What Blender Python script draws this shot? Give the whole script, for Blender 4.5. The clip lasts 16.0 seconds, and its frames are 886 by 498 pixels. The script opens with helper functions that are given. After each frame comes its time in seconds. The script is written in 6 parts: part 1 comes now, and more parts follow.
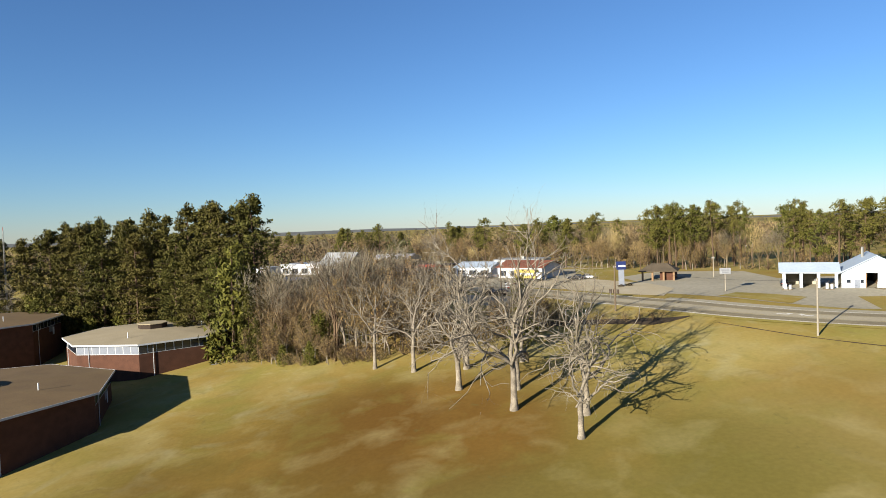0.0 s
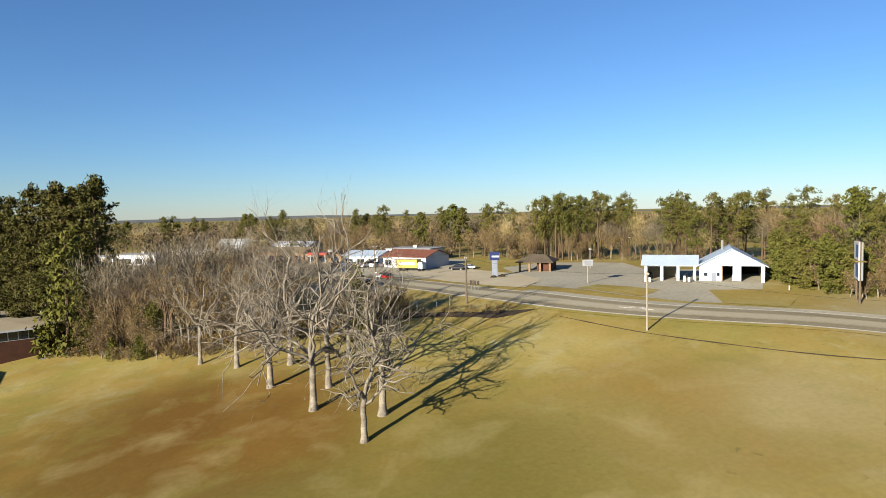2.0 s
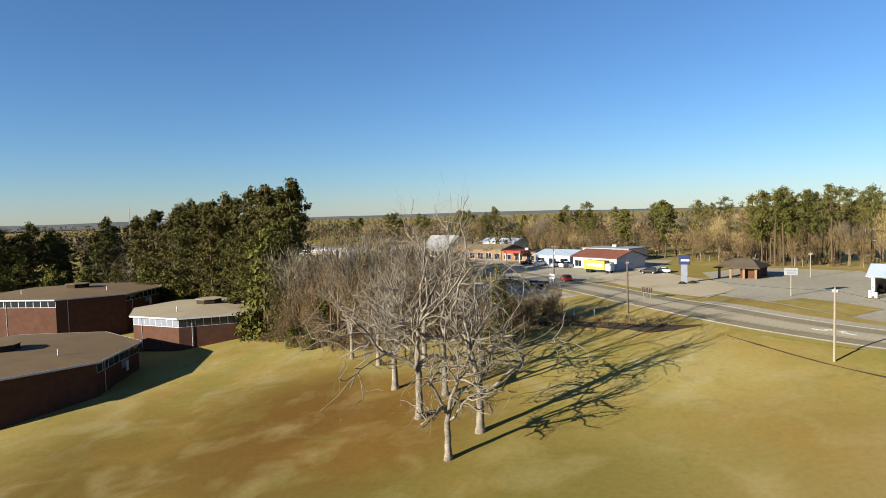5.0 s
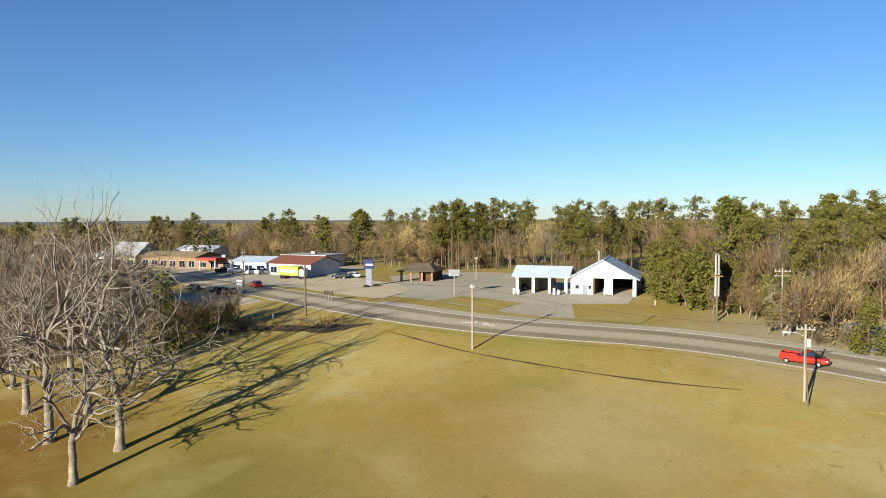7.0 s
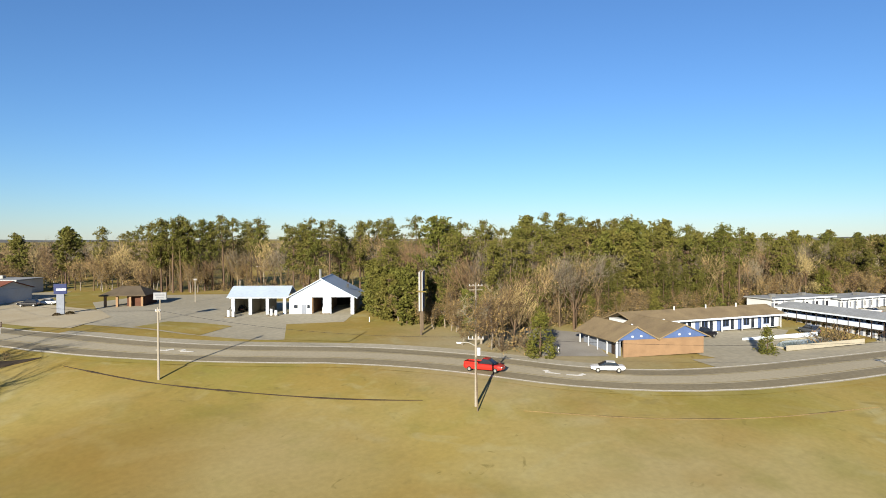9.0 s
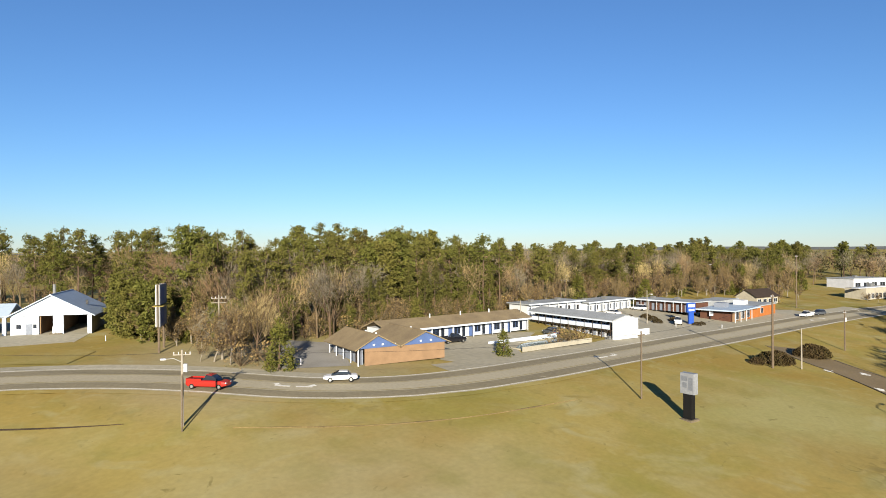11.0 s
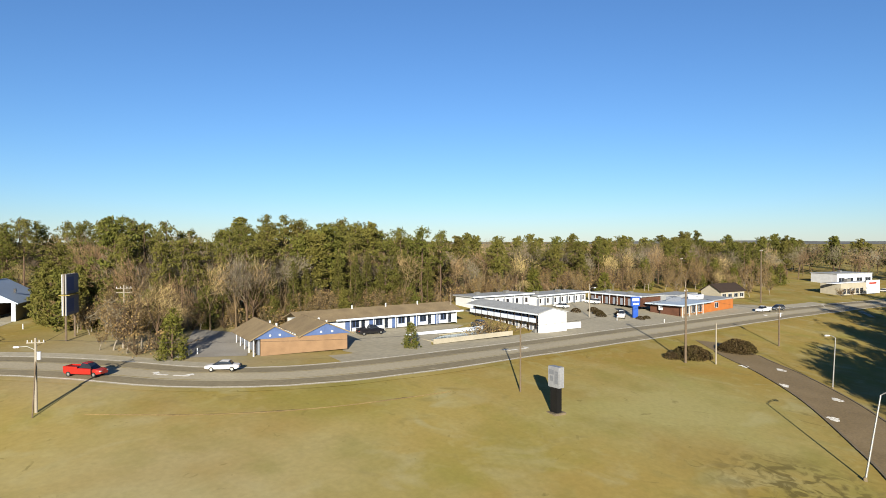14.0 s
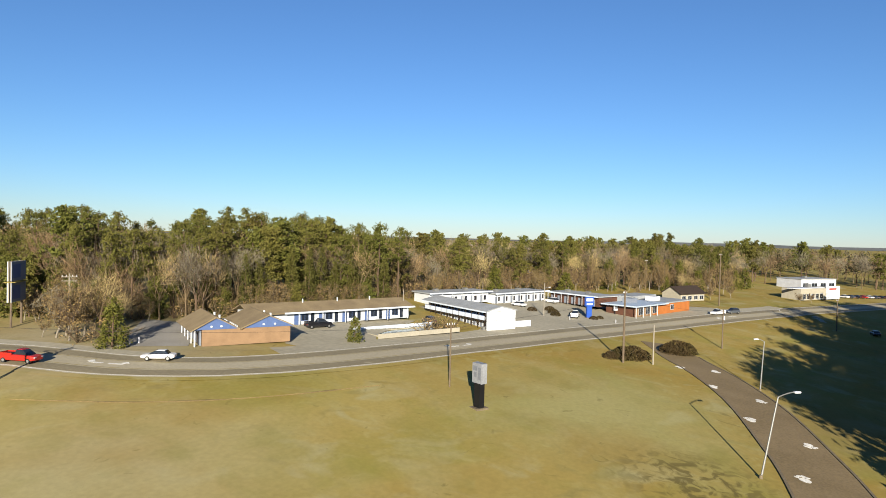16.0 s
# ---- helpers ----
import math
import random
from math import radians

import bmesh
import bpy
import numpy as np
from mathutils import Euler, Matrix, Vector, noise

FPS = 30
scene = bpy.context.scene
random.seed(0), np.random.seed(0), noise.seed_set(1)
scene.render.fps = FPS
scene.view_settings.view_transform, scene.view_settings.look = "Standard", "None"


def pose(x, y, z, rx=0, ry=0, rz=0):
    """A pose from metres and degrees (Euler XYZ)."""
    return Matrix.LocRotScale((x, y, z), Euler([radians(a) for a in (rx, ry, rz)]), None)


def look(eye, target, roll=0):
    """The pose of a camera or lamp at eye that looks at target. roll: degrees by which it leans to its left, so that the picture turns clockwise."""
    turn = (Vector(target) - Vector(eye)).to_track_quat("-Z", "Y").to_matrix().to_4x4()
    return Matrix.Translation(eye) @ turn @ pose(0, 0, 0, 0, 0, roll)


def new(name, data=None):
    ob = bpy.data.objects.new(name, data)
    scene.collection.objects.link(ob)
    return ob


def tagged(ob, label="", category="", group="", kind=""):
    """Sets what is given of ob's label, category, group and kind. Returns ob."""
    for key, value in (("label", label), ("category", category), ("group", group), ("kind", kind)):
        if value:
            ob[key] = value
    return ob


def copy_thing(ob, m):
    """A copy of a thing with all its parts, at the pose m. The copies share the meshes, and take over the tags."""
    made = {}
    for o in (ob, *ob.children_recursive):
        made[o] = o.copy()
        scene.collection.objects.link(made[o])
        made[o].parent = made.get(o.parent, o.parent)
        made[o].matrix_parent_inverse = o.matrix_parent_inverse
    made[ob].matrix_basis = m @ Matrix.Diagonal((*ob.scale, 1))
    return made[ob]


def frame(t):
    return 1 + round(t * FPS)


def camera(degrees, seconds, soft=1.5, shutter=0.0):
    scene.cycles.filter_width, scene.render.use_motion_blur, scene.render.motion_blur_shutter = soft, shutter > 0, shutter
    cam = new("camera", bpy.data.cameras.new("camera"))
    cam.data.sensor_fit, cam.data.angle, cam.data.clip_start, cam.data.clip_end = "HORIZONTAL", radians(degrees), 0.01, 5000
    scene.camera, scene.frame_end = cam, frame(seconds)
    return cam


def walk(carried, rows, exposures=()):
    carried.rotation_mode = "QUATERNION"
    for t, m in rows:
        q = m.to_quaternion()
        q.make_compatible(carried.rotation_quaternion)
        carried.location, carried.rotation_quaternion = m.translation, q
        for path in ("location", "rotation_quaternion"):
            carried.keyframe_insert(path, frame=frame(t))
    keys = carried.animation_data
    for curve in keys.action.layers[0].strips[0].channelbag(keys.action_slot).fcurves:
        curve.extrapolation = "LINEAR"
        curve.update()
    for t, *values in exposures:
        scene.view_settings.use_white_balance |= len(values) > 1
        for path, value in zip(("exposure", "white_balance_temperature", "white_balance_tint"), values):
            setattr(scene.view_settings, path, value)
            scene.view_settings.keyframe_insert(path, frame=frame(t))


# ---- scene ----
cam = camera(68.0, 16.0, soft=0.9)
# seconds, x, y, z, yaw, pitch, roll
ROWS = [
    (0.0, -4.01, 1.03, 26.34, -9.47, -2.11, -2.19),
    (0.5, 1.70, 1.13, 26.16, -11.39, -3.11, -2.06),
    (1.0, 7.48, 1.37, 25.99, -13.50, -3.48, -1.70),
    (1.5, 12.69, 2.06, 25.83, -14.54, -3.52, -1.51),
    (2.0, 16.78, 3.15, 25.67, -14.14, -3.30, -1.28),
    (2.5, 19.64, 4.57, 25.61, -13.05, -3.62, -0.96),
    (3.0, 21.78, 5.99, 25.75, -2.43, -3.84, -1.44),
    (3.2, 22.76, 6.37, 25.81, -1.42, -3.47, -1.63),
    (3.5, 23.98, 6.80, 25.89, 0.77, -3.42, -1.76),
    (4.0, 27.31, 7.36, 26.10, 4.59, -3.36, -1.80),
    (4.5, 31.26, 7.76, 26.28, 7.20, -3.30, -1.69),
    (5.0, 34.64, 8.04, 26.33, 6.98, -3.27, -1.48),
    (5.3, 35.90, 8.16, 26.24, 4.43, -3.27, -1.34),
    (5.5, 37.00, 8.32, 26.15, 1.99, -3.32, -1.25),
    (6.0, 39.26, 8.58, 25.68, -5.11, -3.28, -0.79),
    (6.5, 40.97, 8.16, 25.21, -11.37, -3.05, -0.55),
    (7.0, 42.35, 7.51, 24.88, -17.00, -2.72, -0.28),
    (7.5, 44.05, 7.43, 24.78, -22.35, -2.27, -0.22),
    (8.0, 46.34, 7.50, 24.70, -28.25, -1.71, -0.12),
    (8.5, 48.67, 6.83, 24.59, -32.82, -1.36, -0.17),
    (9.0, 51.13, 5.39, 24.54, -37.62, -1.07, -0.17),
    (9.5, 53.56, 3.26, 24.50, -41.97, -0.79, -0.22),
    (10.0, 56.06, 0.99, 24.51, -47.14, -0.58, -0.38),
    (10.2, 57.07, 0.10, 24.50, -49.49, -0.38, -0.33),
    (10.5, 58.19, -0.87, 24.44, -51.17, -0.28, -0.36),
    (11.0, 60.75, -2.98, 24.13, -52.93, -0.10, -0.38),
    (11.5, 63.56, -5.35, 23.74, -53.64, 0.04, -0.40),
    (12.0, 65.92, -7.57, 23.48, -53.56, 0.10, -0.42),
    (12.3, 66.81, -8.67, 23.46, -53.24, 0.07, -0.43),
    (12.5, 67.62, -9.62, 23.46, -53.01, 0.06, -0.47),
    (13.0, 69.30, -12.40, 23.65, -51.71, -0.13, -0.49),
    (13.5, 70.87, -15.54, 23.91, -49.98, -0.55, -0.55),
    (14.0, 72.31, -18.72, 24.10, -51.32, -0.78, -0.04),
    (14.5, 73.50, -21.42, 24.19, -50.44, -0.61, 0.35),
    (15.0, 74.33, -23.48, 24.27, -50.92, -0.42, 0.96),
    (15.5, 74.86, -25.03, 24.42, -51.41, -0.71, 1.27),
    (16.0, 75.20, -26.36, 24.61, -52.35, -1.16, 1.43),
]
walk(cam, [(t, pose(x, y, z, 0, 0, yaw) @ pose(0, 0, 0, 90 + pitch) @ pose(0, 0, 0, 0, 0, roll)) for t, x, y, z, yaw, pitch, roll in ROWS],
     exposures=((0.0, 1.46, 6500, 13), (5.5, 1.46, 6500, 13), (8.0, 1.44, 6500, 13), (16.0, 1.36, 6500, 13)))

# ---- light ----
SUN_AZ, SUN_EL = 232.0, 16.0          # degrees: clockwise from +y, and above the horizon
world = bpy.data.worlds.new("world")
scene.world = world
world.use_nodes = True
wn = world.node_tree.nodes
sky = wn.new("ShaderNodeTexSky")
sky.sky_type = "NISHITA"
sky.sun_disc = False
sky.sun_elevation, sky.sun_rotation = radians(SUN_EL), radians(SUN_AZ)
sky.altitude, sky.air_density, sky.dust_density, sky.ozone_density = 300, 1.0, 0.04, 6.5
wn["Background"].inputs["Strength"].default_value = 0.052
world.node_tree.links.new(sky.outputs[0], wn["Background"].inputs["Color"])
sun = new("sun", bpy.data.lights.new("sun", "SUN"))
sun.data.energy, sun.data.angle, sun.data.color = 5.0, radians(0.53), (1.0, 0.925, 0.75)
sa, se = radians(SUN_AZ), radians(SUN_EL)
sun.matrix_world = look((math.sin(sa) * 300, math.cos(sa) * 300, 300 * math.tan(se)), (0, 0, 0))

# ---- materials ----


def mat(name, colour, rough=0.85, metal=0.0, vary=0.25, scale=1.0, fine=12.0, bump=0.15, alt=None, spec=0.3, each=0.0):
    """A surface with a coarse and a fine variation of its colour and a fine relief."""
    m = bpy.data.materials.new(name)
    m.use_nodes = True
    t = m.node_tree
    n, l = t.nodes, t.links
    b = n["Principled BSDF"]
    co = n.new("ShaderNodeTexCoord")
    src = co.outputs["Object"]
    a = n.new("ShaderNodeTexNoise")
    a.inputs["Scale"].default_value, a.inputs["Detail"].default_value = scale, 4
    f = n.new("ShaderNodeTexNoise")
    f.inputs["Scale"].default_value, f.inputs["Detail"].default_value = fine, 3
    l.new(src, a.inputs["Vector"])
    l.new(src, f.inputs["Vector"])
    ramp = n.new("ShaderNodeMapRange")
    ramp.inputs["From Min"].default_value, ramp.inputs["From Max"].default_value = 0.3, 0.7
    l.new(a.outputs["Fac"], ramp.inputs["Value"])
    mix = n.new("ShaderNodeMix")
    mix.data_type = "RGBA"
    other = alt or tuple(c * (1 - vary) for c in colour)
    mix.inputs["A"].default_value, mix.inputs["B"].default_value = (*colour, 1), (*other, 1)
    l.new(ramp.outputs[0], mix.inputs["Factor"])
    fr = n.new("ShaderNodeMapRange")
    fr.inputs["From Min"].default_value, fr.inputs["From Max"].default_value = 0.3, 0.7
    fr.inputs["To Min"].default_value, fr.inputs["To Max"].default_value = 1 - vary * 0.7, 1 + vary * 0.5
    l.new(f.outputs["Fac"], fr.inputs["Value"])
    mul = n.new("ShaderNodeVectorMath")
    mul.operation = "SCALE"
    l.new(mix.outputs["Result"], mul.inputs[0])
    l.new(fr.outputs[0], mul.inputs["Scale"])
    out = mul.outputs[0]
    if each:
        info = n.new("ShaderNodeObjectInfo")
        hs = n.new("ShaderNodeHueSaturation")
        er = n.new("ShaderNodeMapRange")
        er.inputs["To Min"].default_value, er.inputs["To Max"].default_value = 1 - each, 1 + each
        l.new(info.outputs["Random"], er.inputs["Value"])
        l.new(er.outputs[0], hs.inputs["Value"])
        hr = n.new("ShaderNodeMapRange")
        hr.inputs["To Min"].default_value, hr.inputs["To Max"].default_value = 0.5 - each * 0.06, 0.5 + each * 0.06
        l.new(info.outputs["Random"], hr.inputs["Value"])
        l.new(hr.outputs[0], hs.inputs["Hue"])
        l.new(out, hs.inputs["Color"])
        out = hs.outputs[0]
    l.new(out, b.inputs["Base Color"])
    b.inputs["Roughness"].default_value, b.inputs["Metallic"].default_value = rough, metal
    b.inputs["Specular IOR Level"].default_value = spec
    if bump:
        bp = n.new("ShaderNodeBump")
        bp.inputs["Strength"].default_value, bp.inputs["Distance"].default_value = bump, 0.05
        l.new(f.outputs["Fac"], bp.inputs["Height"])
        l.new(bp.outputs[0], b.inputs["Normal"])
    return m


def leaf_mat(name, c1, c2, c3=None):
    """Foliage: colour that differs from leaf clump to leaf clump and tree to tree, with some light let through."""
    m = bpy.data.materials.new(name)
    m.use_nodes = True
    t = m.node_tree
    n, l = t.nodes, t.links
    b = n["Principled BSDF"]
    geo = n.new("ShaderNodeNewGeometry")
    info = n.new("ShaderNodeObjectInfo")
    mix = n.new("ShaderNodeMix")
    mix.data_type = "RGBA"
    mix.inputs["A"].default_value, mix.inputs["B"].default_value = (*c1, 1), (*c2, 1)
    l.new(geo.outputs["Random Per Island"], mix.inputs["Factor"])
    mix2 = n.new("ShaderNodeMix")
    mix2.data_type = "RGBA"
    mix2.inputs["B"].default_value = (*(c3 or c2), 1)
    mr = n.new("ShaderNodeMapRange")
    mr.inputs["To Max"].default_value = 0.75
    l.new(info.outputs["Random"], mr.inputs["Value"])
    l.new(mr.outputs[0], mix2.inputs["Factor"])
    l.new(mix.outputs["Result"], mix2.inputs["A"])
    l.new(mix2.outputs["Result"], b.inputs["Base Color"])
    b.inputs["Roughness"].default_value, b.inputs["Specular IOR Level"].default_value = 0.75, 0.15
    return m


M = {}
M["asphalt"] = mat("asphalt", (0.3, 0.262, 0.18), 0.9, vary=0.16, scale=0.05, fine=2.5, bump=0.1, alt=(0.33, 0.29, 0.2))
M["tracks"] = mat("worn_wheel_tracks", (0.166, 0.14, 0.0857), 0.88, vary=0.22, scale=0.12, fine=2.0, bump=0.1, alt=(0.201, 0.169, 0.105))
M["lot"] = mat("weathered_lot", (0.315, 0.285, 0.21), 0.92, vary=0.2, scale=0.06, fine=1.2, bump=0.1, alt=(0.26, 0.235, 0.17))
M["gravel"] = mat("gravel", (0.27, 0.255, 0.225), 0.95, vary=0.25, scale=0.15, fine=6, bump=0.3, alt=(0.2, 0.185, 0.16))
M["drive"] = mat("drive_asphalt", (0.132, 0.0958, 0.0465), 0.9, vary=0.25, scale=0.15, fine=3.0, bump=0.1, alt=(0.166, 0.122, 0.0636))
M["kerb"] = mat("kerb_concrete", (0.147, 0.117, 0.0734), 0.9, vary=0.3, scale=0.8, fine=5)
M["paint"] = mat("road_paint", (0.68, 0.66, 0.6), 0.7, vary=0.3, scale=1.5, fine=8, bump=0.05)
M["yellow"] = mat("yellow_paint", (0.245, 0.186, 0.0392), 0.7, vary=0.3, scale=1.5, fine=8, bump=0.05)
M["sand"] = mat("pale_sand", (0.392, 0.338, 0.23), 0.95, vary=0.15, scale=0.12, fine=3, bump=0.2, alt=(0.343, 0.284, 0.176))
# near-black earth; at the ditch it also stands for the step's shade
M["soil_shade"] = mat("soil_and_shade", (0.0441, 0.0294, 0.0147), 0.95, vary=0.35, scale=0.6, fine=3)
M["rut"] = mat("worn_tan_rut", (0.16, 0.115, 0.045), 0.95, vary=0.3, scale=0.5, fine=3)
M["white"] = mat("white_paint", (0.448, 0.469, 0.491), 0.6, vary=0.1, scale=0.3, fine=3, bump=0.05)
M["cream"] = mat("cream_siding", (0.294, 0.269, 0.21), 0.7, vary=0.15, scale=0.3, fine=3, bump=0.08)
M["bluewhite"] = mat("pale_blue_siding", (0.47, 0.529, 0.605), 0.6, vary=0.1, scale=0.4, fine=4, bump=0.06)
M["bluetrim"] = mat("blue_painted_board", (0.0588, 0.0979, 0.22), 0.6, vary=0.15, scale=0.6, fine=5, bump=0.06)
M["navy"] = mat("navy_panel", (0.00588, 0.0147, 0.0785), 0.45, vary=0.12, scale=0.8, fine=5, bump=0.03)
M["blue"] = mat("blue_sign_panel", (0.014, 0.06, 0.3), 0.45, vary=0.12, scale=0.8, fine=5, bump=0.03)
M["metalroof"] = mat("grey_blue_metal_roof", (0.336, 0.403, 0.479), 0.5, 0.0, vary=0.12, scale=0.25, fine=2, bump=0.05)
M["shingle"] = mat("brown_shingle", (0.206, 0.157, 0.0878), 0.95, vary=0.3, scale=0.35, fine=5, bump=0.4, alt=(0.147, 0.11, 0.0636))
M["bankroof"] = mat("dark_brown_shingle", (0.0979, 0.0756, 0.049), 0.95, vary=0.3, scale=0.35, fine=5, bump=0.4)
M["schoolroof"] = mat("tan_gravel_roof", (0.147, 0.0979, 0.0441), 0.95, vary=0.25, scale=0.2, fine=5, bump=0.2, alt=(0.122, 0.0785, 0.0367))
M["paleroof"] = mat("pale_gravel_roof", (0.313, 0.264, 0.176), 0.95, vary=0.15, scale=0.2, fine=5, bump=0.2, alt=(0.274, 0.23, 0.147))
M["greyroof"] = mat("grey_membrane_roof", (0.27, 0.285, 0.295), 0.85, vary=0.25, scale=0.25, fine=3, bump=0.1)
M["redroof"] = mat("red_roof", (0.166, 0.0588, 0.0343), 0.8, vary=0.25, scale=0.4, fine=4)
M["redpaint"] = mat("red_paint", (0.294, 0.0245, 0.00979), 0.5, vary=0.15, scale=0.5, fine=4, bump=0.03)
M["brick"] = mat("red_brick", (0.0835, 0.0353, 0.0206), 0.92, vary=0.3, scale=0.7, fine=9, bump=0.3)
M["tanbrick"] = mat("tan_brick", (0.21, 0.132, 0.0734), 0.92, vary=0.2, scale=0.7, fine=9, bump=0.3)
M["orange"] = mat("orange_painted_brick", (0.323, 0.108, 0.0245), 0.85, vary=0.18, scale=0.6, fine=8, bump=0.25)
M["darkbrown"] = mat("dark_brown_wood", (0.0343, 0.022, 0.0147), 0.85, vary=0.3, scale=0.8, fine=6)
M["black"] = mat("black_metal", (0.00588, 0.00588, 0.00685), 0.5, vary=0.2, scale=1, fine=6, bump=0.04)
M["steel"] = mat("galvanised_steel", (0.255, 0.255, 0.245), 0.45, 0.6, vary=0.15, scale=1, fine=8, bump=0.04)
M["polewood"] = mat("weathered_pole_wood", (0.117, 0.0878, 0.0588), 0.95, vary=0.3, scale=1.2, fine=12, bump=0.3)
M["palepole"] = mat("pale_pole", (0.23, 0.206, 0.166), 0.8, vary=0.18, scale=1.0, fine=10, bump=0.1)
M["glass"] = mat("window_glass", (0.0147, 0.0196, 0.0294), 0.08, vary=0.2, scale=0.6, fine=2, bump=0.0, spec=0.6)
M["panel"] = mat("white_sign_face", (0.459, 0.473, 0.502), 0.4, vary=0.15, scale=0.6, fine=4, bump=0.03)
# grey sign face; on the school sign the grey stands for its shade
M["signgrey"] = mat("grey_and_shaded_sign_face", (0.206, 0.215, 0.23), 0.5, vary=0.2, scale=0.6, fine=4, bump=0.03)
M["bars"] = mat("faded_lettering", (0.137, 0.147, 0.166), 0.5, vary=0.2, scale=2, fine=6, bump=0.0)
M["greypaint"] = mat("grey_painted_panel", (0.161, 0.181, 0.22), 0.7, vary=0.15, scale=0.8, fine=5, bump=0.05)
M["rubber"] = mat("tyre_rubber", (0.00734, 0.00734, 0.00734), 0.85, vary=0.2, scale=3, fine=20)
M["carwhite"] = mat("white_car_paint", (0.591, 0.591, 0.591), 0.25, vary=0.04, scale=0.5, fine=2, bump=0.0, spec=0.6)
M["carblack"] = mat("black_car_paint", (0.00979, 0.00979, 0.0122), 0.2, vary=0.1, scale=0.5, fine=2, bump=0.0, spec=0.6)
M["carred"] = mat("red_car_paint", (0.304, 0.0147, 0.00979), 0.25, vary=0.06, scale=0.5, fine=2, bump=0.0, spec=0.6)
M["cargrey"] = mat("grey_car_paint", (0.0878, 0.0979, 0.112), 0.25, 0.3, vary=0.06, scale=0.5, fine=2, bump=0.0, spec=0.6)
M["caryellow"] = mat("yellow_truck_paint", (0.392, 0.294, 0.0588), 0.35, vary=0.08, scale=0.5, fine=2, bump=0.0, spec=0.5)
M["bark"] = mat("pale_grey_bark", (0.235, 0.205, 0.16), 0.95, vary=0.45, scale=0.8, fine=6, bump=0.5, alt=(0.0874, 0.0744, 0.0588))
M["twig"] = mat("bare_twigs", (0.174, 0.147, 0.105), 0.95, vary=0.3, scale=0.5, fine=4, bump=0.0, each=0.25)
M["brush"] = mat("brown_brush_twigs", (0.115, 0.08, 0.044), 0.95, vary=0.35, scale=0.3, fine=2, bump=0.0, each=0.3)
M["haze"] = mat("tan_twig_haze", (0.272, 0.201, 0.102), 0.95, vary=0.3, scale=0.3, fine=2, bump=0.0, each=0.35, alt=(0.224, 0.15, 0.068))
M["pinebark"] = mat("pine_bark", (0.0979, 0.0636, 0.0416), 0.95, vary=0.35, scale=0.8, fine=5, bump=0.4)
M["needles"] = leaf_mat("pine_needles", (0.042, 0.048, 0.0078), (0.093, 0.096, 0.018), (0.092, 0.08, 0.018))
# darker needles: the tall pines' shaded side is put into this colour
M["darkneedles"] = leaf_mat("dark_pine_needles", (0.028, 0.03, 0.006), (0.075, 0.072, 0.014), (0.075, 0.06, 0.014))
M["cedar"] = leaf_mat("cedar_foliage", (0.0408, 0.0476, 0.00816), (0.0888, 0.0848, 0.0136))
M["oakleaf"] = leaf_mat("dry_brown_leaves", (0.15, 0.0984, 0.0374), (0.238, 0.16, 0.0646), (0.184, 0.133, 0.0578))
M["vine"] = leaf_mat("vine_leaves", (0.036, 0.038, 0.008), (0.064, 0.06, 0.012))
M["hedge"] = leaf_mat("brown_green_hedge", (0.026, 0.017, 0.007), (0.05, 0.033, 0.012), (0.034, 0.026, 0.007))
M["water"] = mat("pool_water", (0.049, 0.0979, 0.0929), 0.15, vary=0.15, scale=0.5, fine=3, bump=0.05, spec=0.5)


